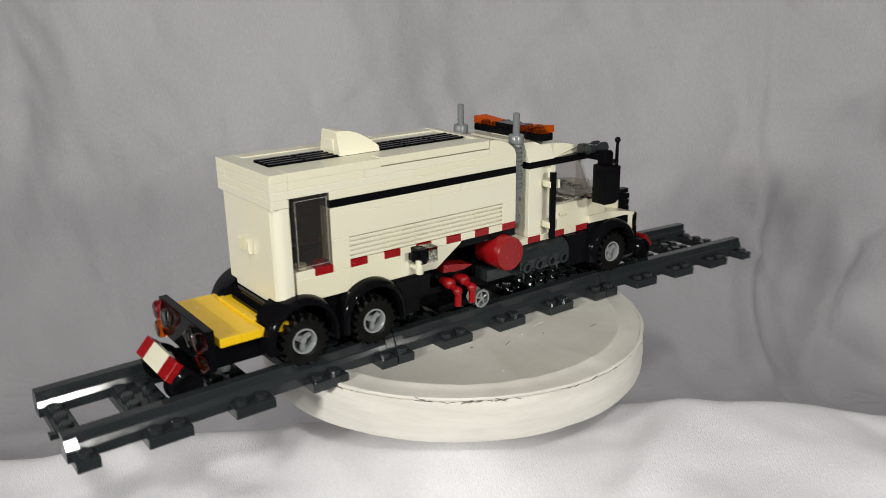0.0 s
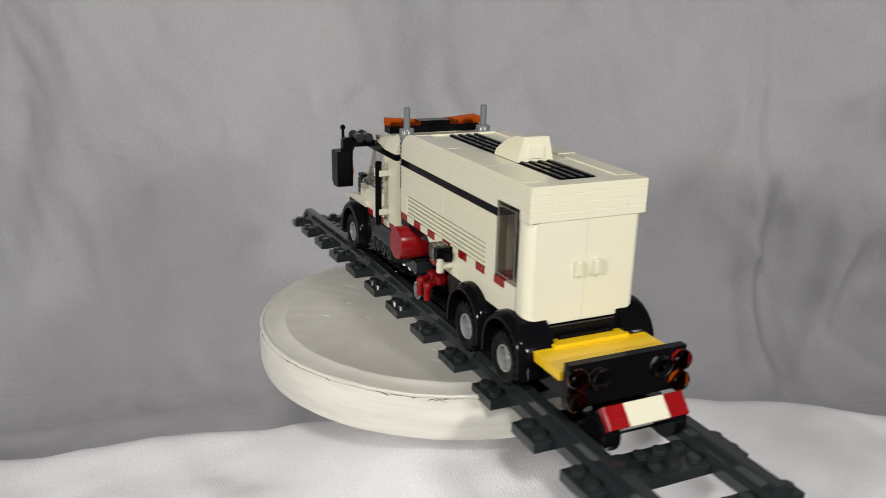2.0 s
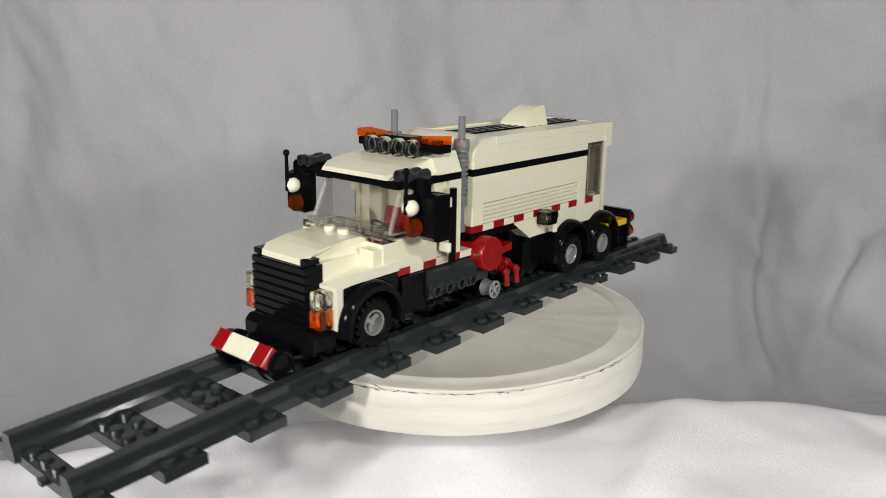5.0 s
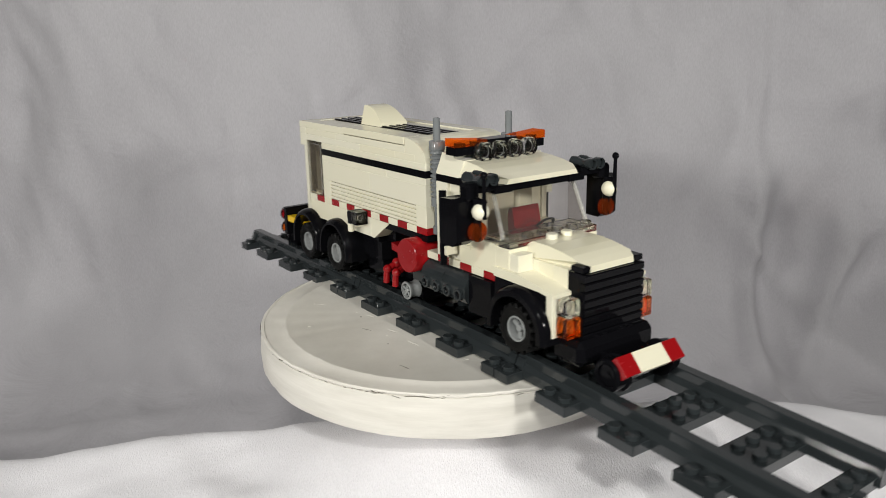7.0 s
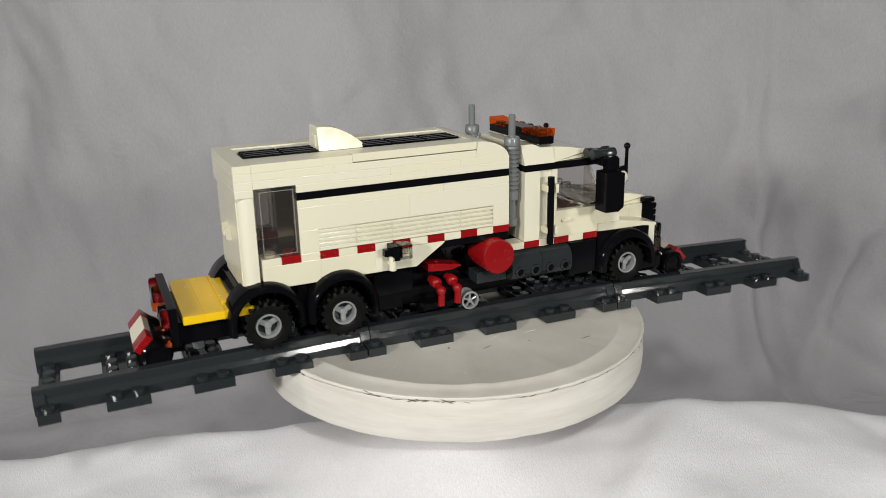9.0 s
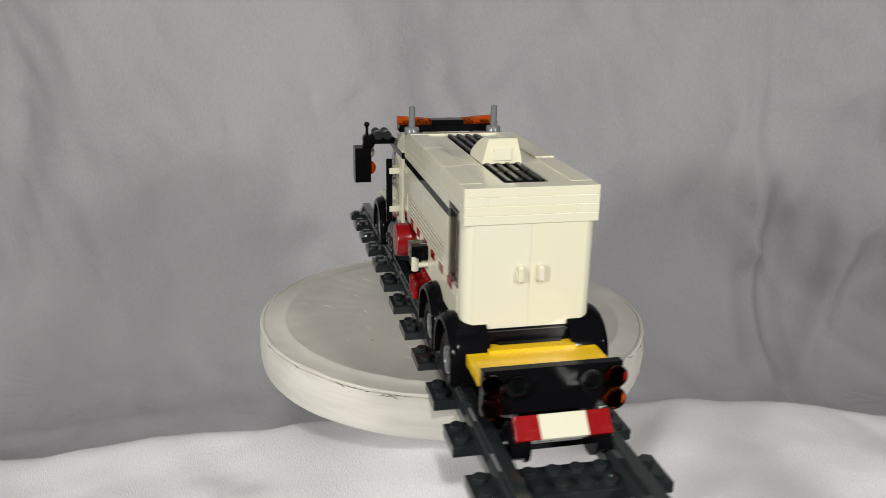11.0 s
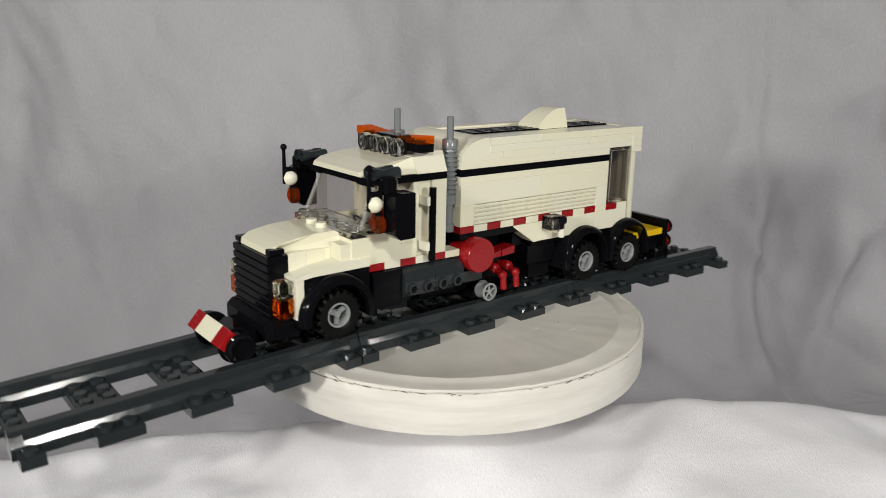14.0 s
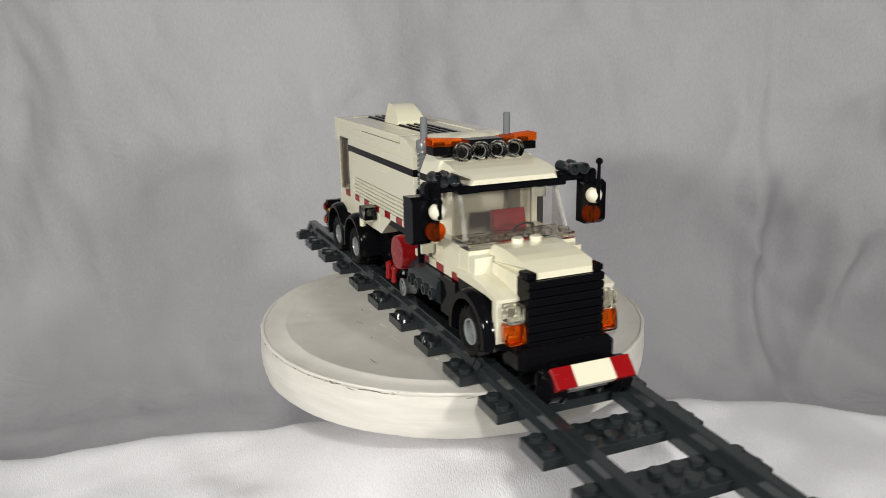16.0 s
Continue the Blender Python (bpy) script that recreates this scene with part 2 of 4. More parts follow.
def backdrop_place(x, z):
    """z is the height on the hanging part; under it the sheet sweeps forward onto the table."""
    top, r, a = -0.08, 0.14, 0.0
    base, height, y = 0.46, z, 0.0
    if z < top:
        a = min((top - z) / r, math.pi / 2)
        run = max(0.0, top - z - r * math.pi / 2)
        base -= r * (1 - math.cos(a)) + run
        height = top - r * math.sin(a)
    # long hanging folds and soft rumples
    y += 0.011 * math.sin(9.0 * x + 0.8 + 1.2 * z) + 0.004 * math.sin(23.0 * x - 2.0 * z + 1.0)
    y += 0.055 * noise.noise((2.6 * x, 1.6 * z, 0.4)) + 0.028 * noise.noise((7.0 * x + 2 * z, 3.0 * z, 3.0))
    y += 0.012 * noise.noise((16.0 * x - 5 * z, 6.0 * z, 5.0)) + 0.0066 * noise.noise((38.0 * x + 14 * z, 17.0 * z, 9.0)) + 0.0045 * abs(noise.noise((24.0 * x - 18 * z, 20.0 * z + 9 * x, 2.0))) + 0.0012 * noise.noise((90.0 * x, 50.0 * z, 4.0)) + 0.0035 * max(0.0, 0.25 - abs(noise.noise((13.0 * x + 4 * z, 9.0 * z - 5 * x, 7.0))))
    # a deep pleat beside which the cloth falls back
    if x > 0.28:
        low = min(1.0, max(0.0, (0.10 - z + 0.25 * (x - 0.3) + 0.05 * noise.noise((9 * x, 5 * z, 6.0))) / 0.24))
        low = low * low * (3 - 2 * low)
        step = min(1.0, max(0.0, (x - 0.302 - 0.007 * noise.noise((1.0, 6 * z, 8.0))) / 0.020))
        y += 0.040 * low * step * step * (3 - 2 * step) * math.exp(-max(0.0, x - 0.32) / 0.16)
    # creases
    y -= 0.022 * ridge(x - 0.318 - 0.05 * z, 0.014) * min(1, max(0, (0.05 - z) / 0.08))
    y -= 0.007 * ridge(x + 0.225 - 0.02 * z, 0.004) * ridge(z + 0.03, 0.13)
    y -= 0.005 * ridge(x - 0.30, 0.004)
    y -= 0.004 * ridge(x + 0.02 - 0.03 * z, 0.006) * ridge(z - 0.22, 0.14) + 0.004 * ridge(x - 0.40 - 0.06 * z, 0.007) * ridge(z - 0.12, 0.2)
    y -= 0.006 * ridge(x - 0.275 + 0.55 * (z - 0.01), 0.004) * ridge(z + 0.03, 0.05)
    y -= 0.006 * ridge(z + 0.002 - 0.35 * (x + 0.25) + 1.6 * (x + 0.25) ** 2, 0.004) * ridge(x + 0.29, 0.06)
    y -= 0.010 * ridge(x - 0.42 + 0.25 * z, 0.02)
    y -= 0.006 * ridge(z - 0.10 - 1.1 * (x - 0.06), 0.012) * ridge(x - 0.07, 0.05)
    y -= 0.004 * ridge(x - 0.27 + 0.5 * (z + 0.02) ** 1, 0.006) * ridge(z + 0.03, 0.06)
    low = min(1.0, max(0.0, (-z - 0.02) / 0.08))
    y -= 0.016 * low * ridge(x - 0.40 - 0.35 * (z + 0.1), 0.012) + 0.013 * low * ridge(x - 0.455 + 0.3 * (z + 0.1), 0.010)
    y -= 0.010 * low * ridge(x - 0.36 + 0.8 * (z + 0.16), 0.008) + 0.006 * low * ridge(x + 0.38 + 0.4 * (z + 0.1), 0.012)
    y -= 0.008 * ridge(z + 0.28 - 0.15 * x, 0.012) * ridge(x + 0.40, 0.15)
    # a bright fold and slanting creases low down, towards one side
    y -= 0.012 * ridge(x - 0.392 - 0.03 * z, 0.011) * ridge(z + 0.09, 0.07)
    y -= 0.010 * ridge(x - 0.345 + 0.42 * (z + 0.29), 0.008) * ridge(z + 0.29, 0.07)
    y += 0.008 * ridge(x - 0.375 + 0.42 * (z + 0.29), 0.012) * ridge(z + 0.29, 0.07)
    y -= 0.006 * ridge(x + 0.33 - 0.30 * (z + 0.25), 0.007) * ridge(z + 0.27, 0.08)
    flat = math.sin(a)
    return (x, base + y * math.cos(a), max(height - 0.45 * flat * y, -0.233))


def crest(x):
    """Height of the white cloth where it turns down behind the turntable."""
    pts = ((-0.8, -0.100), (-0.4, -0.098), (-0.237, -0.088), (-0.117, -0.072), (-0.06, -0.063), (0.0, -0.056), (0.06, -0.053), (0.113, -0.050), (0.16, -0.050), (0.219, -0.058), (0.4, -0.07), (0.8, -0.075))
    for (a, za), (b, zb) in zip(pts, pts[1:]):
        if a <= x <= b:
            s = (x - a) / (b - a)
            s = s * s * (3 - 2 * s)
            return za + (zb - za) * s
    return -0.1


def whitecloth_place(x, v):
    """v runs from the near side over the crest and down behind it."""
    if v < -0.105:
        y, z = -0.105 - 0.02 * (1 - math.exp(-(-0.105 - v) / 0.02)), crest(x) - 0.006 - (-0.105 - v)
    elif v < 0:
        y, z = v, crest(x) - 0.10 * (-v) ** 1.3
    else:
        r = 0.02
        a = min(v / r, math.pi / 2)
        y, z = r * math.sin(a), crest(x) - r * (1 - math.cos(a)) - max(0, v - r * math.pi / 2)
    z += 0.012 * ridge(x, 0.055) * ridge(y + 0.05, 0.035)
    z += 0.006 * ridge(x - 0.09 - 0.5 * (y + 0.05), 0.012) * ridge(y + 0.05, 0.05)
    z += 0.004 * ridge(x + 0.11 + 0.8 * (y + 0.05), 0.016) * ridge(y + 0.06, 0.05)
    z += 0.005 * ridge(x - 0.20 + 0.35 * (y + 0.05), 0.02) * ridge(y + 0.05, 0.06) - 0.004 * ridge(x - 0.055 - 0.4 * y, 0.018)
    z += 0.005 * noise.noise((15 * x + 6 * y, 16 * y, 1.0)) + 0.0009 * noise.noise((55 * x, 60 * y, 2.0))
    k = 0.92   # the roll of cloth lies close under the front of the disc
    return (k * x, -0.3748 + k * (y + 0.3748), 0.1398 + k * (z - 0.1398))


sheet("backdrop", -1.0, 1.0, 260, -0.55, 0.62, 160, backdrop_place, GREYCLOTH, "wrinkled pale grey cloth backdrop hanging behind the turntable", "backdrop")
sheet("white_cloth", -0.75, 0.75, 300, -0.34, 0.15, 130, whitecloth_place, WHITECLOTH, "white fleecy cloth draped over the table edge", "cloth")


def slab(name, x0, x1, y0, y1, z0, z1, label, category):
    bm = box(B(), x0 * 1000, x1 * 1000, y0 * 1000, y1 * 1000, z0 * 1000, z1 * 1000)
    ob = new(name, finish(bm, (0, 0, 0)))
    ob.data.materials.append(LOWBOUNCE)
    return tagged(ob, label, category, kind="structure")


slab("table", -1.02, 1.02, -0.095, 0.62, -0.80, -0.236, "plain table under the cloths", "table")
slab("table_riser", -0.66, 0.66, -0.11, -0.03, -0.236, -0.125, "plain riser under the white cloth", "table")
# unseen room shell added around the set, dark to hold down bounce light
slab("floor", -1.9, 1.9, -2.6, 1.1, -0.85, -0.80, "plain room floor under the table", "floor")
slab("ceiling", -1.9, 1.9, -2.6, 1.1, 1.75, 1.80, "plain dark unseen room ceiling", "ceiling")
slab("wall_north", -1.9, 1.9, 1.1, 1.15, -0.85, 1.80, "plain wall behind the backdrop", "wall")
slab("wall_south", -1.9, 1.9, -2.65, -2.6, -0.85, 1.80, "plain wall behind the camera", "wall")
slab("wall_west", -1.95, -1.9, -2.6, 1.1, -0.85, 1.80, "plain side wall of the room", "wall")
slab("wall_east", 1.9, 1.95, -2.6, 1.1, -0.85, 1.80, "plain side wall of the room", "wall")

# ---------------------------------------------------------------- turntable
stand = new("pedestal", finish(rod(B(), (0, 0, -72), (0, 0, -20.6), 14, n=32), (0, 0, 0)))
stand.data.materials.append(BLACK)
tagged(stand, "dark round pedestal under the painted disc", "pedestal")

disc = new("turntable")
tagged(disc, "round white-painted wooden turntable disc with chipped rim", "turntable")


def disc_mesh():
    bm = B()
    n = 160
    prof = [(0.0, 0), (40, 0), (78.5, 0), (79.4, 0.35), (80.6, 0.4), (81.8, -0.03), (86, -0.08), (90, -0.06), (90.2, 0.25), (91.2, 0.2), (91.7, -0.3), (91.6, -0.9), (90.1, -1.3), (91.2, -1.75),
            (91.5, -4), (91.9, -10), (91.6, -17), (90.8, -19.2), (89.3, -19.8), (0, -19.8)]
    rings = []
    for k, (r, z) in enumerate(prof):
        if r == 0:
            rings.append([bm.verts.new((0, 0, z))])
            continue
        ring = []
        for i in range(n):
            a = 6.283185 * i / n
            c, s = math.cos(a), math.sin(a)
            rough = noise.noise((4 * c, 4 * s, 0.15 * z)) * 0.5 + noise.noise((22 * c, 22 * s, 0.3 * z)) * 0.35
            rr = r + (rough if r > 84 else 0.25 * rough)
            zz = z + (0.35 * noise.noise((15 * c, 15 * s, 7.0 + 0.1 * r)) if r > 70 and z > -2 else 0.0)
            ring.append(bm.verts.new((rr * c, rr * s, zz)))
        rings.append(ring)
    for u, v in zip(rings, rings[1:]):
        if len(u) == 1:
            for i in range(n):
                bm.faces.new([u[0], v[i], v[(i + 1) % n]])
        elif len(v) == 1:
            for i in range(n):
                bm.faces.new([u[i], v[0], u[(i + 1) % n]])
        else:
            for i in range(n):
                bm.faces.new([u[i], v[i], v[(i + 1) % n], u[(i + 1) % n]])
    return bm


part("disc", disc_mesh(), PAINT, disc, "thick yellowed white painted wooden disc", (0, 0, 0), True)
rng = random.Random(5)
for i in range(150):   # bare spots where the rim's paint broke away
    a = rng.uniform(0, 6.283)
    if rng.random() < 0.5:
        a = rng.choice((0.4, 1.5, 2.6, 4.1, 5.3)) + rng.gauss(0, 0.13)
    r, z = 91.2 + rng.uniform(-0.5, 0.5), rng.uniform(-1.9, -0.4)
    l, w = rng.uniform(0.5, 3.4), rng.uniform(0.10, 0.26)
    m = Matrix.Rotation(a, 4, "Z") @ Matrix.Translation((r, 0, z)) @ Matrix.Rotation(rng.uniform(-0.4, 0.4), 4, "X")
    bm = B()
    bmesh.ops.create_icosphere(bm, subdivisions=1, radius=1, matrix=m @ Matrix.Diagonal((w, l, w, 1)))
    part("paint_chip", bm, CHIP, disc, off=(0, 0, 0))
for i in range(44):   # slivers of lifted paint on the top and small dents on the wall
    a, r = rng.uniform(0, 6.283), rng.uniform(28, 76)
    l, w = rng.uniform(1.4, 4.6), rng.uniform(0.10, 0.22)
    m = Matrix.Translation((r * math.cos(a), r * math.sin(a), 0.05)) @ Matrix.Rotation(rng.uniform(0.0, 0.9), 4, "Z")
    if i % 4 == 0:
        l, w = rng.uniform(0.5, 0.9), rng.uniform(0.3, 0.6)
    bm = B()
    bmesh.ops.create_icosphere(bm, subdivisions=1, radius=1, matrix=m @ Matrix.Diagonal((l, w, 0.12, 1)))
    part("paint_sliver" if i % 6 else "scratch", bm, PAINT if i % 6 else CHIP, disc, off=(0, 0, 0))

# ---------------------------------------------------------------- railway track
def stud(bm, x, y, z, r=2.4, h=1.8, n=14):
    return rod(bm, (x, y, z - 0.2), (x, y, z + h), r, n=n)


def sleeper_mesh(x0, x1):
    bm = box(B(), x0, x1, -32, 32, -0.8, 3.2)
    n = max(1, round((x1 - x0) / 8))
    for i in range(n):
        x = x0 + (x1 - x0) * (i + 0.5) / n
        for y in (-28, -12, -4, 4, 12, 28):
            stud(bm, x, y, 3.2)
    return bm


def rail_mesh(s, x0, x1):
    bm = B()
    half = [(16.1, -0.3), (23.9, -0.3), (23.9, 3.6), (23.1, 5.6), (22.5, 6.0), (22.5, 9.0), (22.1, 9.4),
            (17.9, 9.4), (17.5, 9.0), (17.5, 6.0), (16.9, 5.6), (16.1, 3.6)]
    a = [bm.verts.new((x0, s * y, z)) for y, z in half]
    b = [bm.verts.new((x1, s * y, z)) for y, z in half]
    bm.faces.new(a)
    bm.faces.new(b[::-1])
    for i in range(len(half)):
        j = (i + 1) % len(half)
        bm.faces.new([a[i], b[i], b[j], a[j]])
    for end, back in ((x0, x0 + 4.2), (x1, x1 - 4.2)):   # sloping lug at each end
        lug = [(23.0, 3.4), (24.4, 3.4), (24.4, 4.4), (22.9, 7.8), (22.3, 7.8)]
        a = [bm.verts.new((end, s * y, z)) for y, z in lug]
        b = [bm.verts.new((back, s * y, z)) for y, z in lug]
        bm.faces.new(a)
        bm.faces.new(b[::-1])
        for i in range(len(lug)):
            j = (i + 1) % len(lug)
            bm.faces.new([a[i], b[i], b[j], a[j]])
    return bm


TRACK = []


def track_section(cx, droop, label):
    ob = new("toy_track_section")
    tagged(ob, label, "toy track", "toy track sections")
    hinge = -64 if cx > 0 else 64
    m = Matrix.Translation((cx + 4, 0, 0))
    if cx:
        m = m @ Matrix.Translation((hinge, 0, 0)) @ Matrix.Rotation(radians(droop), 4, "Y") @ Matrix.Translation((-hinge, 0, 0))

    def add(name, bm):
        bmesh.ops.transform(bm, matrix=m, verts=bm.verts)
        part(name, bm, DKGREY, ob)
    for s in (-1, 1):   # the two rails meet their neighbours a little before or past the sleepers
        shift = -3.8 * s
        add("rail", rail_mesh(s, -63.8 + (shift if cx >= 0 else -1.0), 63.8 + (shift if cx <= 0 else 1.0)))
    for x in (-32, 0, 32):
        add("sleeper", sleeper_mesh(x - 8, x + 8))
    for s in (-1, 1):
        add("end_sleeper", sleeper_mesh(*sorted((s * 55.8, s * 63.7))))
        bm = B()
        box(bm, s * 60, s * 66, s * 4.4 - 1.6, s * 4.4 + 1.6, 0.6, 2.8)
        add("coupling_tab", bm)
    TRACK.append(ob)


def joint_plate(x0, x1):
    """A studded plate pressed over the joint of two sections, between the rails."""
    bm = box(B(), x0, x1, -15.8, 15.8, 3.25, 6.4)
    for i in range(round((x1 - x0) / 8)):
        for y in (-12, -4, 4, 12):
            stud(bm, x0 + 4 + 8 * i, y, 6.4)
    part("joint_plate", bm, DKGREY, TRACK[0])


track_section(0, 0, "dark grey plastic toy track section lying on the turntable")
track_section(128, 2.1, "dark grey plastic toy track section overhanging the turntable")
track_section(-128, -0.86, "dark grey plastic toy track section overhanging the turntable")

joint_plate(36, 84)
joint_plate(-92, -44)

# ---------------------------------------------------------------- road-rail truck (own space, millimetres, x to its front)
truck = new("toy_truck")
tagged(truck, "white brick-built road-rail maintenance truck standing on toy track", "toy truck")
P = 3.2
Z0 = 34.6                      # underside of the box body
ZR = Z0 + 3 * P                # red and white row
ZG, ZP, ZL, ZS, ZU = ZR + P, ZR + 4 * P, ZR + 7 * P, ZR + 8 * P, ZR + 9 * P
ZT = ZU + 4 * P                # top of the box body


def group_of(name, label=""):
    """An empty part that holds pieces."""
    ob = new(name)
    ob.parent = truck
    return tagged(ob, label) if label else ob


def row(name, material, parent, cuts, y0, y1, z0, z1, label=""):
    for a, b in zip(cuts, cuts[1:]):
        piece(name, material, parent, a, b, y0, y1, z0, z1, label=label)


def grille_brick(x0, x1, s, z0, z1, parent):
    bm = box(B(), x0, x1, s * 16, s * 22.8, z0, z1)
    n = 5
    h = (z1 - z0) / n
    for i in range(n):
        box(bm, x0 + 0.05, x1 - 0.05, s * 22.4, s * 24, z0 + i * h + 0.4, z0 + (i + 1) * h - 0.35, 0.12)
    part("grille_brick", bm, WHITE, parent)


def upright(bm, plan, z0, z1):
    """A plan outline of (x, y), drawn upwards."""
    a = [bm.verts.new((x, y, z0)) for x, y in plan]
    b = [bm.verts.new((x, y, z1)) for x, y in plan]
    bm.faces.new(a)
    bm.faces.new(b[::-1])
    for i in range(len(plan)):
        j = (i + 1) % len(plan)
        bm.faces.new([a[i], b[i], b[j], a[j]])
    return bm


def box_body():
    for s in (-1, 1):
        wall = group_of("side_wall", "white brick side wall with black stripe and red squares")
        y0, y1 = s * 16, s * 24
        # lower bricks and the raked front corner
        row("brick", WHITE, wall, (-100, -76, -52, -36), y0, y1, Z0, ZR)
        part("raked_brick", prism(B(), [(-36, ZR), (-36, Z0), (-33.5, Z0), (-20, ZR - 0.6), (-20, ZR)], y0, y1), WHITE, wall)
        for k in range(12):
            a = 12 - 8 * k
            piece("plate", RED if k % 2 == 0 else WHITE, wall, a - 8, a, y0, y1, ZR, ZG)
        piece("plate", RED, wall, -92, -84, y0, s * 24.2, ZR, ZG)
        piece("plate", WHITE, wall, -100, -92, y0, y1, ZR, ZG)
        piece("brick", WHITE, wall, 4, 12, y0, y1, ZG, ZP)
        for k in range(5):
            grille_brick(-12 - 16 * k, 4 - 16 * k, s, ZG, ZP, wall)
        piece("brick", WHITE, wall, -84, -76, y0, y1, ZG, ZP)
        row("brick", WHITE, wall, (-84, -36, 12), y0, y1, ZP, ZL)
        row("plate", WHITE, wall, (-84, -20, 12), y0, y1, ZL, ZS)
        row("stripe_plate", BLACK, wall, (-84, -52, 12), y0, y1, ZS, ZU)
        row("plate", WHITE, wall, (-84, -28, 12), y0, y1, ZU, ZU + P)
        row("plate", WHITE, wall, (-101, -44, -12, 4), y0, y1, ZU + P, ZU + 2 * P)
        row("plate", WHITE, wall, (-101, -68, -4), y0, y1, ZU + 2 * P, ZU + 3 * P)
        if s < 0:   # one tile sits a little loose
            piece("tile", WHITE, wall, -101, -60, y0, s * 24.1, ZU + 3 * P, ZT + 0.2)
            piece("tile", WHITE, wall, -60, -4, y0, s * 24.2, ZU + 3 * P + 0.45, ZT + 0.6)
        else:
            piece("tile", WHITE, wall, -101, -72, y0, s * 24.1, ZU + 3 * P, ZT + 0.2)
            piece("tile", WHITE, wall, -72, -36, y0, s * 24.1, ZU + 3 * P, ZT + 0.25)
            piece("tile", WHITE, wall, -36, -4, y0, s * 24.1, ZU + 3 * P, ZT + 0.35)
        # rounded front upper corner
        arc = [(12, ZU + P), (12, ZU + 2 * P - 1.0)]
        for i in range(8):
            a = radians(8 + 80 * i / 7)
            arc.append((-4 + 16 * math.cos(a), ZU + 2 * P - 1.5 + (ZT + 0.6 - ZU - 2 * P + 1.5) * math.sin(a)))
        arc += [(-4, ZU + 2 * P), (4, ZU + 2 * P), (4, ZU + P)]
        part("curved_slope", prism(B(), arc, y0, y1), WHITE, wall, smooth=False)
        # rear column
        plan = [(-101.1, 15), (-101.1, 24)] + [(-103.2 - 4.2 * math.sin(radians(10 * k)), 19.8 + 4.2 * math.cos(radians(10 * k))) for k in range(10)] + [(-107.4, 15)]
        part("corner_column", upright(B(), [(x, s * y) for x, y in plan], Z0 + 0.3, ZU), WHITE, wall, smooth=True)
        # window
        win = group_of("window", "tall smoke-tinted clear window in the rear of the side wall")
        frame_ = box(B(), -100, -98.7, s * 20, s * 24.1, ZG, ZU + P)
        box(frame_, -85.3, -84, s * 20, s * 24.1, ZG, ZU + P)
        box(frame_, -98.7, -85.3, s * 20, s * 24.1, ZG, ZG + 1.4)
        box(frame_, -98.7, -85.3, s * 20, s * 24.1, ZU + P - 1.4, ZU + P)
        part("frame", frame_, SMOKE, win)
        # pale strips put in as the highlight along the frame's edges
        edge = box(B(), -98.8, -98.55, s * 23.9, s * 24.25, ZG + 1.2, ZU + P - 1.2, 0.05)
        box(edge, -85.45, -85.2, s * 23.9, s * 24.25, ZG + 1.2, ZU + P - 1.2, 0.05)
        box(edge, -98.5, -85.5, s * 23.9, s * 24.25, ZG + 1.3, ZG + 1.55, 0.05)
        box(edge, -98.5, -85.5, s * 23.9, s * 24.25, ZU + P - 1.5, ZU + P - 1.25, 0.05)
        part("edge", edge, FROST, win)
        piece("pane", SMOKE, win, -98.8, -85.2, s * 22.4, s * 23.4, ZG + 1.3, ZU + P - 1.3, chamfer=0.05)
        part("stud", stud(B(), -96, s * 20, ZG, 2.4, 1.8), WHITE, wall, smooth=True)
        part("stud", stud(B(), -88, s * 20, ZG, 2.4, 1.8), RED, wall, smooth=True)
    # front wall
    front = group_of("front_wall")
    row("brick", WHITE, front, (4, 12), -16, 16, ZR, ZU)
    arc = [(12, ZU), (12, ZU + 2 * P - 1.0)]
    for i in range(8):
        a = radians(8 + 80 * i / 7)
        arc.append((-4 + 16 * math.cos(a), ZU + 2 * P - 1.5 + (ZT + 0.6 - ZU - 2 * P + 1.5) * math.sin(a)))
    arc += [(-4, ZU)]
    for y in (-16, -8, 8):
        part("curved_slope", prism(B(), arc, y, y + (8 if y != -8 else 16)), WHITE, front)
    # floor
    piece("floor_plate", DKGREY, truck, -100, 4, -16, 16, ZR - P, ZR)
    # rear wall, doors and rim
    for s in (-1, 1):
        bm = B()
        leaf = [(0.04, ZU), (0.04, Z0)] + [(17.6 + 3.0 * math.sin(radians(15 * k)), Z0 + 3.0 - 3.0 * math.cos(radians(15 * k))) for k in range(7)] + [(20.6, ZU)]
        a = [bm.verts.new((-107.6, s * y, z)) for y, z in leaf]
        b = [bm.verts.new((-104, s * y, z)) for y, z in leaf]
        bm.faces.new(a)
        bm.faces.new(b[::-1])
        for k in range(len(leaf)):
            n = (k + 1) % len(leaf)
            bm.faces.new([a[k], b[k], b[n], a[n]])
        door = part("rear_door", bm, WHITE, truck, "plain white rear door leaf")
        bm = B()
        pts = [(-107.5, 51.8), (-109.3, 52.0), (-109.9, 52.6), (-109.9, 57.2), (-109.3, 57.8), (-107.5, 58.0)]
        prism(bm, pts, s * 2.9, s * 4.6)
        part("handle", bm, WHITE, door)
    for i, (a, b) in enumerate(((0, 1), (1, 2), (2, 3), (3, 4))):
        cuts = ((-24.2, 24.2), (-24.2, -16, 24.2), (-24.2, 16, 24.2), (-24.2, 24.2))[i]
        for c, d in zip(cuts, cuts[1:]):
            piece("rim_plate", WHITE, truck, -108.2, -101, c, d, ZU + a * P, ZU + b * P + (0.1 if i == 3 else 0))


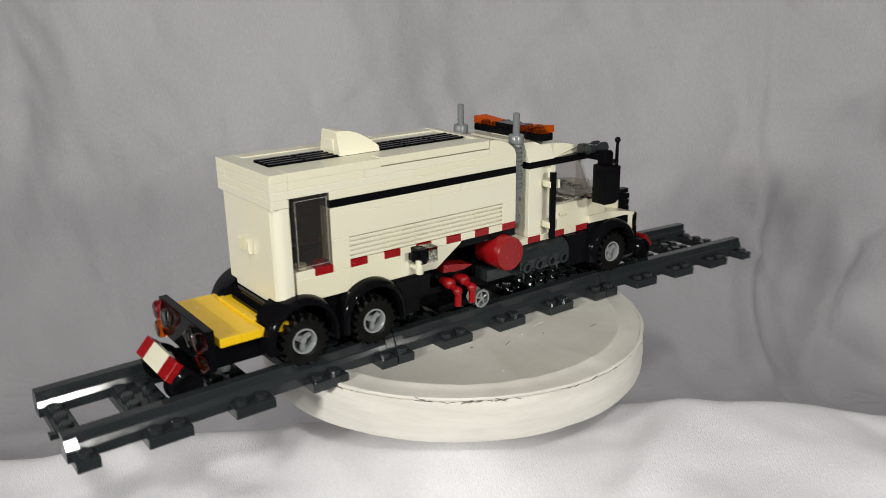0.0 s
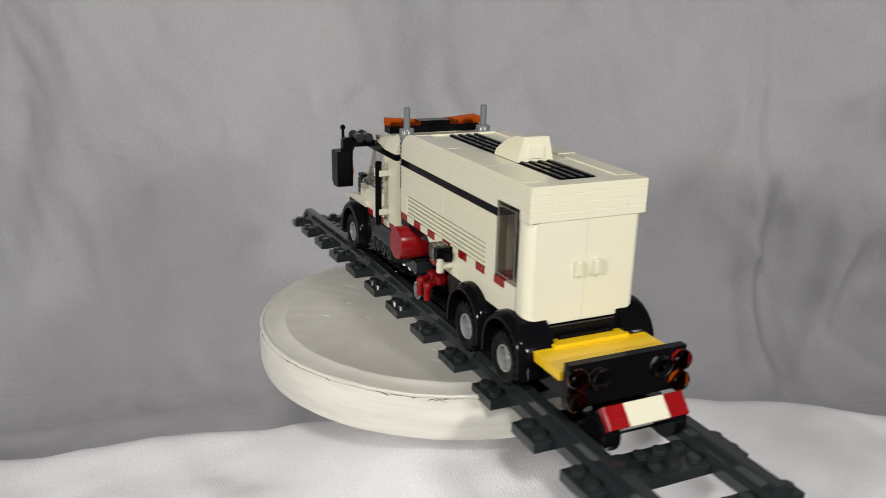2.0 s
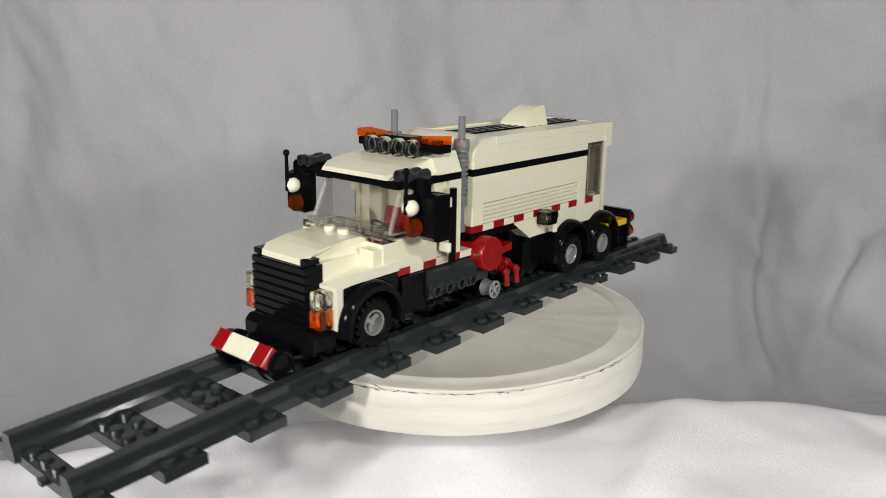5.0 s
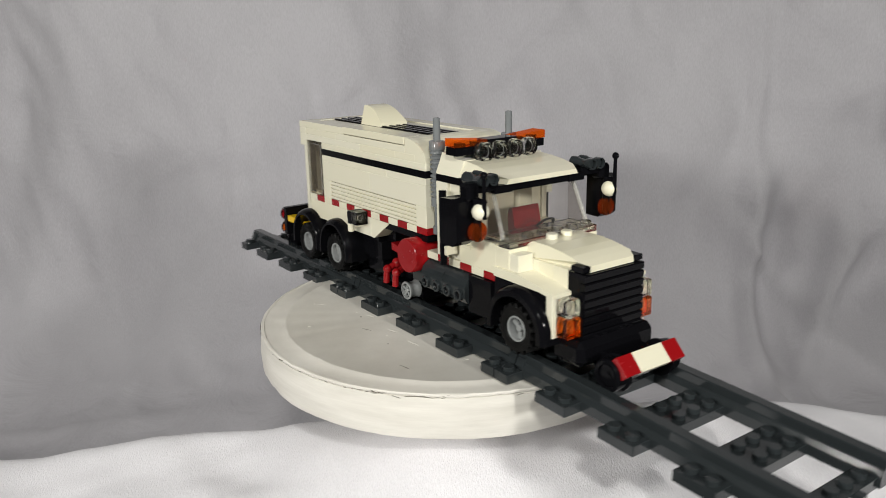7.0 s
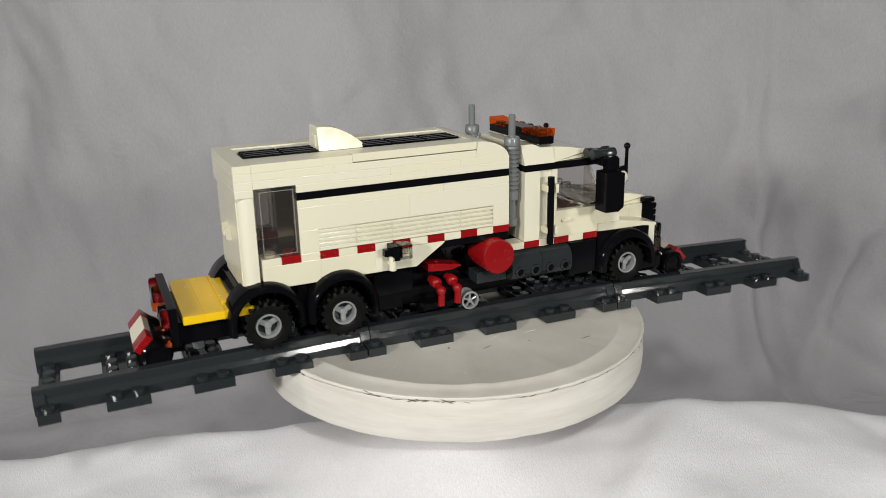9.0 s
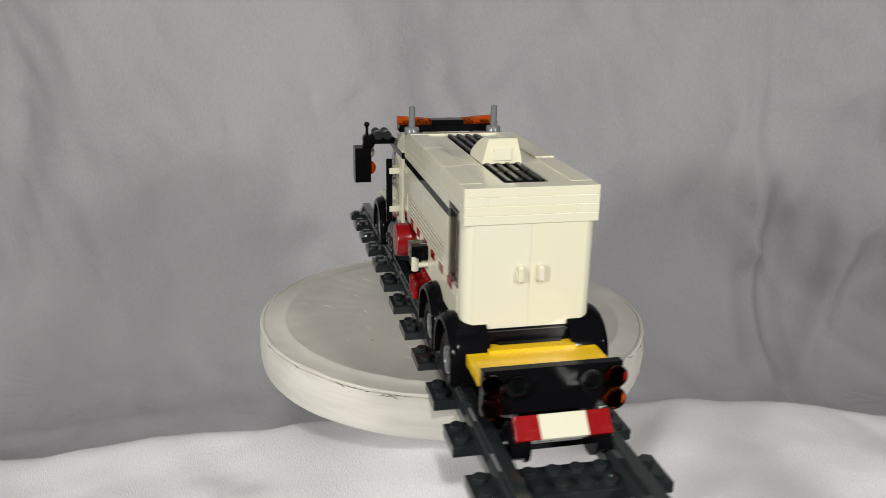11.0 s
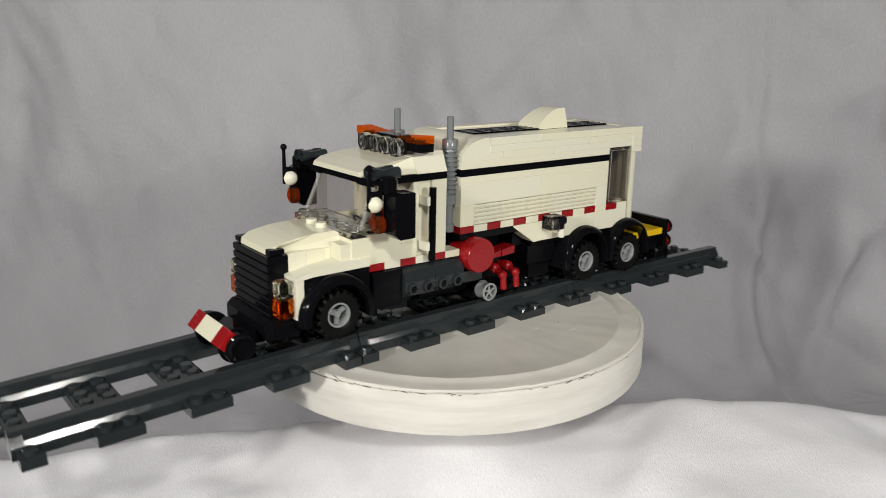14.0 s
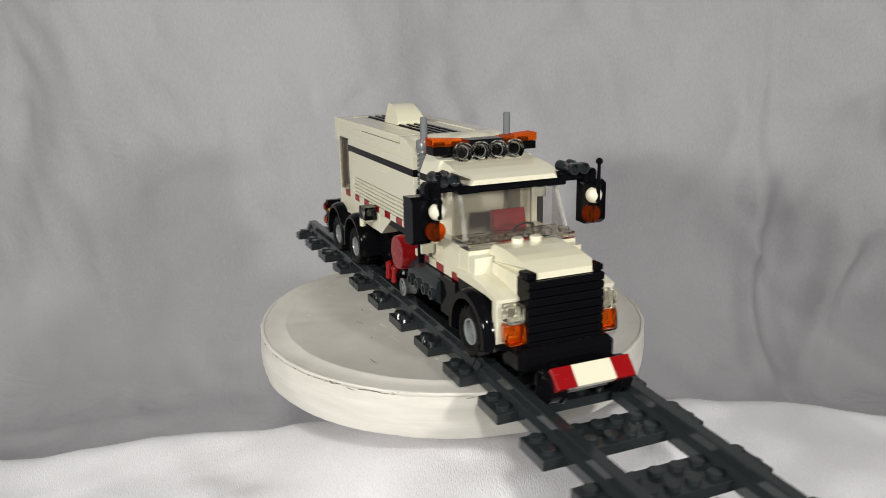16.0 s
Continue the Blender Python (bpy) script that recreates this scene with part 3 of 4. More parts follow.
def roof():
    ob = group_of("roof", "white tiled roof with a black ribbed vent strip")
    for s in (-1, 1):
        row("roof_plate", WHITE, ob, (-101, -68, -36, -4), s * 8, s * 16, ZT - P, ZT - 0.2)
    piece("roof_plate", BLACK, ob, -101, -4, -8, 8, ZT - P - 1, ZT - 1.2)
    for k in range(6):
        x0 = -100 + 16 * k
        bm = box(B(), x0 + 0.1, x0 + 15.9, -7.9, 7.9, ZT - 1.4, ZT - 0.6)
        for j in range(4):
            y = -6 + 4 * j
            box(bm, x0 + 0.3, x0 + 15.7, y - 1.0, y + 1.0, ZT - 0.8, ZT + 0.5, 0.3)
        part("vent_tile", bm, BLACK, ob)
    # scoop
    pts = [(-69, ZT), (-69, ZT + 9.2), (-68.4, ZT + 9.7)]
    for i in range(9):
        a = i / 8
        pts.append((-66 + 16.0 * a, ZT + 9.6 - 7.6 * a ** 1.9))
    pts.append((-50.0, ZT))
    scoop = part("roof_scoop", prism(B(), pts, -8, 8, 2.4), WHITE, truck, "white curved roof scoop")
    bm = box(B(), -69.5, -68.8, -3.6, 3.6, ZT + 1.2, ZT + 6.2)
    part("hatch", bm, WHITE, scoop)


def tyre_bm(x, y, z, s):
    bm = B()
    R, w, n = 10.3, 10.0, 72
    prof = [(5.2, 0.3), (7.5, 0), (9.0, 0.15), ("a", 0.7), ("a", 4.6), ("b", 5.4), ("b", w - 0.7), (9.0, w - 0.15), (7.5, w), (6.2, w - 0.25), (5.25, w - 0.8)]
    o, q = Vector((x, y, z)), Vector((0, s, 0)).to_track_quat("Z", "Y")
    rings = []
    for r, h in prof:
        ring = []
        for i in range(n):
            a = 6.28319 * i / n
            rr = r
            if r in ("a", "b"):
                high = (i // 2 + (r == "b")) % 2 == 0
                rr = R if high else R - 1.5
            ring.append(bm.verts.new(o + q @ Vector((rr * math.cos(a), rr * math.sin(a), h))))
        rings.append(ring)
    for u, v in zip(rings, rings[1:] + rings[:1]):
        for i in range(n):
            bm.faces.new([u[i], u[(i + 1) % n], v[(i + 1) % n], v[i]])
    return bm


def wheel(x, s):
    ob = group_of("wheel", "black rubber tyre on a light grey three-spoke hub")
    y = s * 17.9
    part("tyre", tyre_bm(x, y, 20.3, s), RUBBER, ob)
    bm = lathe(B(), (x, y, 20.3), (0, s, 0), [(5.3, 0.5), (5.3, 9.1), (5.1, 9.5), (4.6, 9.5), (4.35, 9.1), (4.2, 6.0), (4.2, 0.5)], 30, closed=True)
    rod(bm, (x, y + s * 5.2, 20.3), (x, y + s * 8.2, 20.3), 1.7, 1.5, 16)
    for k in range(3):   # spokes
        a = 6.28319 * k / 3 + 0.5
        b2 = box(B(), 0.6, 4.4, -1.15, 1.15, -1.2, 0.0, 0.3)
        m = Matrix.Translation((x, y + s * 7.6, 20.3)) @ Matrix(((math.cos(a), -math.sin(a), 0, 0), (0, 0, s, 0), (math.sin(a), math.cos(a), 0, 0), (0, 0, 0, 1)))
        bmesh.ops.transform(b2, matrix=m, verts=b2.verts)
        me = bpy.data.meshes.new("spoke")
        b2.to_mesh(me)
        b2.free()
        bm.from_mesh(me)
        bpy.data.meshes.remove(me)
    part("hub", bm, PALE, ob, smooth=False)
    part("hub_back", rod(B(), (x, y + s * 3.0, 20.3), (x, y + s * 5.6, 20.3), 4.3, n=24), DKGREY, ob)


def mudguard(bm, x, z, r0, r1, y0, y1, s, foot):
    """A rounded wheel arch: a half ring with a rolled outer edge and short straight legs."""
    section = [(r0, y0), (r1, y0), (r1, y1 - 3.4), (r1 - 0.35, y1 - 1.9), (r1 - 1.0, y1 - 0.7), (r1 - 1.8, y1), (r0, y1)]
    rings = []
    for i in range(27):
        a = radians(180 * (i - 1) / 24)
        low = i in (0, 26)
        a = min(max(a, 0.0), math.pi)
        rings.append([bm.verts.new((x + r * math.cos(a), s * y, foot if low else z + r * math.sin(a))) for r, y in section])
    for u, v in zip(rings, rings[1:]):
        for k in range(len(section)):
            n = (k + 1) % len(section)
            bm.faces.new([u[k], u[n], v[n], v[k]])
    bm.faces.new(rings[0])
    bm.faces.new(rings[-1][::-1])
    return bm


def chassis():
    ob = group_of("chassis", "black brick-built chassis")
    piece("beam", BLACK, ob, -112, -36, -11.8, 11.8, 22, 31.4)
    piece("beam", BLACK, ob, -3.5, 92, -11.8, 11.8, 22, 31.4)
    part("slanted_block", prism(B(), [(-36, 20), (-36, 41), (-20, 41), (-17, 38.4), (-12.5, 33), (-10.5, 29), (-6, 25), (-4, 20)], -6, 6), BLACK, ob)
    piece("lever", GREY, ob, -20, -13, -7.5, -6.2, 37.4, 38.6)
    piece("plate", BLACK, ob, -108, -36, -20, 20, 31.4, Z0)
    piece("plate", BLACK, ob, -36, 12, -23.8, 23.8, ZR - P, ZR - 0.1)
    piece("brick", BLACK, ob, -36.2, -27, -15.9, 15.9, 31.4, ZR - P - 0.1)
    piece("brick", BLACK, ob, -3.5, 12, -15.9, 15.9, 31.4, ZR - P)
    piece("plate", BLACK, ob, 12, 60, -20, 20, 31.4, Z0)
    piece("brick", BLACK, ob, -52, -34, -19.8, 19.8, 22, 31.4)
    piece("brick", BLACK, ob, -86, -82, -22, 22, 16, Z0)
    for s in (-1, 1):
        for x in (-68, -100):
            bm = mudguard(B(), x, 22.6, 12.9, 15.9, 15, 29.4, s, 18.4)
            arch(bm, x, 22.6, 11.8, 13.0, s * 12, s * 16, 0, 180)
            part("wheel_arch", bm, BLACK, truck, "glossy black rounded wheel arch", smooth=True)
        panel = [(60, 20), (60, 37.8), (93, 37.8), (93, 20), (89.6, 20)] + [(76 + 13.6 * math.cos(radians(a)), 20.3 + 13.6 * math.sin(radians(a))) for a in range(10, 171, 10)] + [(62.4, 20)]
        part("inner_wing", prism(B(), panel, s * 14, s * 24.6), BLACK, truck)
        bm = mudguard(B(), 76, 20.3, 13.2, 17.3, 15, 29.2, s, 18.0)
        part("wheel_arch", bm, BLACK, truck, "glossy black rounded wheel arch", smooth=True)
    for x in (-100, -68, 76):
        for s in (-1, 1):
            wheel(x, s)
        part("axle", rod(B(), (x, -20, 20.3), (x, 20, 20.3), 2.2), BLACK, truck)


def rail_gear():
    """Guide wheels, bumpers and the small bogie amidships."""
    for e, x in ((1, 113.5), (-1, -143.5)):
        gear = group_of("rail_gear", "black rail guide wheels on a short arm")
        x1 = 92 if e > 0 else -132
        piece("arm", BLACK, gear, x1, x, -9.8, 9.8, 9.0, 15.5)
        for s in (-1, 1):
            bm = lathe(B(), (x, s * 11, 11.0), (0, s, 0), [(0, 0), (7.2, 0), (7.2, 1.0), (6.4, 1.4), (6.2, 5.6), (5.4, 6.2), (4.2, 6.0), (4.0, 5.0), (0, 4.8)], 26)
            part("guide_wheel", bm, BLACK, gear, smooth=True)
        part("axle", rod(B(), (x, -12, 11), (x, 12, 11), 1.6), BLACK, gear)
        bump = group_of("bumper", "tilted red and white striped bumper tile")
        m = Matrix.Translation((x + e * (3.8 if e > 0 else 3.0), 0, 13.8 if e > 0 else 16.2)) @ Matrix.Rotation(radians(48 * e), 4, "Y")
        for a, b, mat in ((-16, -8, RED), (-8, 8, WHITE), (8, 16, RED)):
            bm = box(B(), -4, 4, a, b, 0, 3.2)
            bmesh.ops.transform(bm, matrix=m, verts=bm.verts)
            part("tile", bm, mat, bump)
        bm = box(B(), -4, 4, -16, 16, -3.2, 0)
        bmesh.ops.transform(bm, matrix=m, verts=bm.verts)
        part("backing", bm, BLACK, bump)
    for s in (-1, 1):
        ob = group_of("small_bogie_wheel", "small grey spoked wheel amidships")
        o = (-7.4, s * 17, 14.0)
        bm = lathe(B(), o, (0, s, 0), [(3.2, 0), (4.3, 0.2), (4.3, 1.0), (3.8, 1.6), (3.8, 5.0), (4.3, 5.6), (4.3, 6.4), (3.4, 6.6), (3.4, 0.2)], 26, closed=True)
        for k in range(5):
            a = 6.28319 * k / 5 + 0.3
            rod(bm, (o[0], s * 22.6, o[2]), (o[0] + 3.9 * math.cos(a), s * 22.6, o[2] + 3.9 * math.sin(a)), 0.55, n=8)
        rod(bm, (o[0], s * 19, o[2]), (o[0], s * 23.4, o[2]), 1.2, n=12)
        part("rim", bm, PALE, ob, smooth=True)
        # red taps
        tap = group_of("red_valves", "red round-headed valve handles under a red sloped cover")
        for x in (-15.2, -23.2):
            bm = B()
            lathe(bm, (x + 1.0, s * 13, 23.4), (0, s, 0), [(0, 0), (1.9, 0), (1.9, 3), (2.5, 3.6), (2.6, 6.4), (2.0, 7.4), (1.0, 7.8), (0, 7.8)], 18)
            bmesh.ops.create_uvsphere(bm, u_segments=16, v_segments=10, radius=2.2, matrix=Matrix.Translation((x + 1.0, s * 24.2, 21.4)))
            rod(bm, (x + 1.0, s * 19, 23.2), (x + 1.0, s * 24.2, 21.4), 1.6, n=12)
            rod(bm, (x + 1.0, s * 24.6, 21.4), (x + 0.6, s * 24.8, 14.6), 1.45, 1.6, 14)
            part("valve", bm, RED, tap, smooth=True)
        part("cover", prism(B(), [(-9.6, 29.6), (-9.6, 30.0), (-18, 31.7), (-18, 28.6), (-14, 28.4)], s * 11, s * 18.5), RED, tap)
        part("cover", prism(B(), [(-18.1, 28.6), (-18.1, 31.9), (-26, 33.0), (-26, 29.4)], s * 11, s * 19.0), RED, tap)
        piece("plate", BLACK, tap, -28, -2, s * 6, s * 17.6, 10.2, 13.4)
    piece("belly_plate", BLACK, truck, -50, 24, -10.5, 10.5, 12.4, 20.0)
    piece("hanger", BLACK, truck, -52, -38, -17, 17, 14, 24)


def tanks():
    for s in (-1, 1):
        drum = part("red_drum", lathe(B(), (4.0, s * 14, 34.6), (0, s, 0), [(0, 0), (7.9, 0), (7.9, 15.3), (7.5, 15.9), (0, 16.0)], 36), RED, truck, "plain red round drum on the side of the chassis", smooth=True)
        piece("drum_bracket", DKGREY, truck, -3.4, 11.9, s * 13, s * 22, 20.6, 26.0)
        for k in range(2):
            x0 = 12 + 16 * k
            prof = [(12, 20.4), (20, 20.4), (26.2, 21.6), (27.6, 24.0), (27.6, 28.0)]
            for i in range(1, 7):
                a = radians(90 * i / 6)
                prof.append((19.6 + 8 * math.cos(a), 28.0 + 6.4 * math.sin(a)))
            prof.append((12, 34.4))
            bm = B()
            a = [bm.verts.new((x0 + 0.08, s * y, z)) for y, z in prof]
            b = [bm.verts.new((x0 + 15.92, s * y, z)) for y, z in prof]
            bm.faces.new(a)
            bm.faces.new(b[::-1])
            for i in range(len(prof)):
                j = (i + 1) % len(prof)
                bm.faces.new([a[i], b[i], b[j], a[j]])
            for x in (x0 + 4, x0 + 12):
                lathe(bm, (x, s * 27.0, 25.0), (0, s, 0), [(1.5, 0), (2.6, 0), (2.6, 1.5), (2.3, 1.8), (1.7, 1.8), (1.6, 1.4)], 18, closed=True)
            tank = part("side_tank", bm, DKGREY, truck, "dark grey rounded tank with round ports")
            for x in (x0 + 4, x0 + 12):
                part("port", rod(B(), (x, s * 27.2, 25.0), (x, s * 28.0, 25.0), 1.6, n=14), BLACK, tank)
        prof = [(44, 18.5), (58.5, 18.5), (58.5, 34.4), (44, 34.4)]
        part("battery_box", prism(B(), prof, s * 12, s * 25.5), BLACK, truck)
        lp = group_of("side_lamp", "clear square lamp on a black bracket with a white clip")
        piece("bracket", BLACK, lp, -47.0, -43.6, s * 24, s * 31, 40.6, 47.0)
        piece("peg", BLACK, lp, -50.0, -47.0, s * 26.5, s * 29.5, 42.6, 45.6)
        piece("lens", CLEAR, lp, -43.6, -38.0, s * 24.6, s * 31, 40.8, 47.2)
        piece("reflector", BLACK, lp, -43.4, -42.4, s * 25.2, s * 30.4, 41.4, 46.6)
        piece("bulb", CLEAR, lp, -42.3, -39.4, s * 26.6, s * 29.0, 42.8, 45.2)
        bm = rod(B(), (-46.5, s * 29.5, 36.4), (-46.5, s * 29.5, 42.6), 1.6, n=12)
        rod(bm, (-46.5, s * 24, 38.8), (-46.5, s * 29.5, 38.8), 1.2, n=10)
        part("clip", bm, WHITE, lp, smooth=True)


def cab():
    ob = group_of("cab", "white cab with red and white squares along the sill")
    zc = Z0
    for s in (-1, 1):
        y0, y1 = s * 16, s * 24
        for k in range(6):
            a = 60 - 8 * k
            piece("plate", (RED, WHITE, RED, WHITE, RED, WHITE)[k], ob, a - 8, a, y0, y1, zc, zc + P)
        # pillar behind the door
        row("brick", WHITE, ob, (20, 28), y0, y1, zc + P, 70.2)
        piece("brick", WHITE, ob, 28, 36, s * 16, s * 22.6, zc + P, 70.2)
        door = part("cab_door", box(B(), 36.1, 59.8, s * 20.4, s * 24, zc + P, 50.4), WHITE, truck, "white cab door with a small handle")
        piece("door_handle", WHITE, door, 39.5, 44.5, s * 24, s * 25.2, 45.0, 46.4)
        piece("post", WHITE, ob, 34.5, 37.4, s * 20.8, s * 23.6, 50.4, 70.2)
        piece("stripe_plate", BLACK, ob, 20, 60, s * 15, s * 24, 70.2, 73.4)
        # grab bar
        bar = group_of("grab_bar", "black vertical grab bar in white clips")
        part("bar", rod(B(), (31, s * 28.6, 36.6), (31, s * 28.6, 68.2), 1.6, n=14), BLACK, bar, smooth=True)
        for z in (41.5, 61.0):
            bm = box(B(), 29.2, 32.8, s * 22.6, s * 28.8, z, z + 3.0)
            box(bm, 33.0, 34.6, s * 24, s * 29.8, z - 0.4, z + 3.6)
            part("clip", bm, WHITE, bar)
        # exhaust stack
        ex = group_of("exhaust_stack", "light grey ribbed exhaust stack")
        prof = [(1.6, 46.5), (1.75, 48), (1.75, 57.8), (3.0, 58.0), (3.1, 62)]
        z = 62.0
        while z < 82:
            prof += [(2.3, z + 0.2), (2.3, z + 0.7), (3.2, z + 1.0), (3.2, z + 1.7)]
            z += 2.0
        prof += [(2.8, 82.4), (3.5, 82.6), (3.5, 86.0), (3.2, 86.4), (1.6, 86.5), (1.55, 95.8), (1.2, 96.2)]
        part("pipe", lathe(B(), (15.6, s * 20, 0), (0, 0, 1), prof, 22), GREY, ex, smooth=True)
        part("elbow", rod(B(), (15.6, s * 20, 45.5), (15.6, s * 20, 49), 2.5, n=16), GREY, ex, smooth=True)
        # mirror set
        mi = group_of("mirror_set", "black mirror box with antenna, white ball and orange lamp")
        bm = B()
        pts = [(50.5, 52.2), (57.5, 52.0), (60.2, 54.0), (60.2, 69.4), (57.5, 70.6), (50.5, 70.2)]
        prism(bm, pts, s * 35.2, s * 43.4)
        part("mirror", bm, BLACK, mi)
        bm = box(B(), 53.5, 60, s * 22, s * 35, 71.6, 75.0, 0.6)
        box(bm, 55, 61.5, s * 32.5, s * 38.5, 69, 76, 1.2)
        part("arm", bm, BLACK, mi)
        bm = rod(B(), (62.4, s * 35.0, 54), (62.4, s * 35.0, 70.5), 1.7, n=12)
        rod(bm, (66.8, s * 35.0, 63.2), (66.8, s * 35.2, 79.0), 1.0, 0.75, 10)
        rod(bm, (62.4, s * 35.0, 69.2), (67.2, s * 35.0, 69.8), 1.3, n=10)
        bmesh.ops.create_uvsphere(bm, u_segments=12, v_segments=8, radius=1.5, matrix=Matrix.Translation((66.8, s * 35.2, 79.8)))
        part("antenna", bm, BLACK, mi, smooth=True)
        bm = B()
        bmesh.ops.create_uvsphere(bm, u_segments=20, v_segments=14, radius=3.4, matrix=Matrix.Translation((64.2, s * 34.8, 65.6)))
        part("white_ball", bm, WHITE, mi, smooth=True)
        bm = lathe(B(), (61.2, s * 35.0, 57.6), (1, 0, 0), [(0, 0), (3.8, 0), (3.9, 2.2), (3.5, 2.8), (2.2, 2.8), (2.1, 3.6), (0, 3.6)], 22)
        part("orange_lamp", bm, AMBERLAMP, mi, "clear orange round lamp", smooth=True)
        bm = B()
        for y in (26.6, 31.2):
            lathe(bm, (50.5, s * y, 76.6), (1, 0, 0), [(1.4, 0), (2.3, 0), (2.3, 3), (1.8, 4.5), (1.8, 8), (2.4, 9), (2.4, 12.0), (1.7, 12.0), (1.6, 10.5), (0, 10.4)], 18)
        box(bm, 54, 58.5, s * 27.2, s * 30.8, 74.6, 77.8)
        part("twin_horn", bm, DKGREY, truck, "dark grey twin horn beside the cab roof", smooth=True)
    # cab back wall, floor and interior
    row("brick", WHITE, ob, (20, 24), -16, 16, zc + P, 70.2)
    piece("cab_floor", DKGREY, ob, 24, 60, -19, 19, zc, zc + 2 * P)
    seat = group_of("driver_seat", "red driver seat inside the cab")
    back = [(39.4, 44), (38.6, 55.5), (39.4, 58.0), (41.2, 58.4), (42.0, 56.5), (43.2, 51), (46.0, 48.0), (46.0, 44)]
    part("backrest", prism(B(), back, 0, 15), RED, seat)
    piece("cushion", RED, seat, 43, 53, 0, 15, 40.9, 47.5, chamfer=1.0)
    part("steering_wheel", lathe(B(), (53, 8, 52), (-0.7, 0, 0.7), [(3.6, 0), (4.5, -0.5), (5.2, 0), (4.5, 0.6)], 22, closed=True), BLACK, truck, smooth=True)
    part("steering_column", rod(B(), (52.5, 8, 52.2), (59, 8, 45), 0.9), BLACK, truck)
    piece("dashboard", WHITE, ob, 56, 60, -20, 20, 41, 49.6)
    # visor and roof
    bm = box(B(), 50, 57.6, -17, 17, 70.0, 73.2)
    box(bm, 52, 59.4, -24, 24, 70.6, 73.6)
    part("visor", bm, BLACK, truck, "black visor over the windscreen")
    rf = [(61.0, 73.6), (61.0, 75.6), (56, 76.9), (50, 78.2), (44, 79.2), (36.1, 80.0), (36.1, 73.6)]
    bm = B()
    a, b = [], []
    for x, z in rf:
        w = 23.8 if z < 74 else 23.4 - 0.55 * (z - 74)
        if x > 55:
            w -= (x - 55) * 0.75
        a.append(bm.verts.new((x, -w, z)))
        b.append(bm.verts.new((x, w, z)))
    bm.faces.new(a)
    bm.faces.new(b[::-1])
    for i in range(len(rf)):
        j = (i + 1) % len(rf)
        bm.faces.new([a[i], b[i], b[j], a[j]])
    part("cab_roof", bm, WHITE, truck, "white curved cab roof")
    part("cab_roof_rear", prism(B(), [(20, 73.4), (20, 82.0), (26, 82.0), (30, 80.4), (36, 80.2), (36, 73.4)], -24, 24, 3.6), WHITE, truck)
    # windscreen
    ws = group_of("windscreen", "clear slanted windscreen on a studded clear plate")
    bm = B()
    y = 23.0
    q = [bm.verts.new(v) for v in ((63.2, -y, 52.2), (63.2, y, 52.2), (55.6, 21.6, 70.2), (55.6, -21.6, 70.2), (62.2, -y, 52.2), (62.2, y, 52.2), (54.6, 21.6, 70.2), (54.6, -21.6, 70.2))]
    for f in ((0, 1, 2, 3), (7, 6, 5, 4), (0, 4, 5, 1), (1, 5, 6, 2), (2, 6, 7, 3), (3, 7, 4, 0)):
        bm.faces.new([q[i] for i in f])
    part("pane", bm, SCREEN, ws)
    for s in (-1, 1):
        part("side_pane", prism(B(), [(62.4, 52.4), (54.8, 70.0), (52.6, 70.0), (52.6, 52.4)], s * 22.0, s * 22.9), SCREEN, ws)
        part("edge", rod(B(), (63.0, s * 22.8, 52.4), (55.4, s * 21.6, 70.2), 1.0, n=8), FROST, ws)
    bm = box(B(), 52.4, 68, -23.9, 23.9, 49.6, 52.4)
    for k in range(6):
        stud(bm, 65.2, -20 + 8 * k, 52.2, 2.5, 1.9)
    part("base_plate", bm, CLEAR, ws)


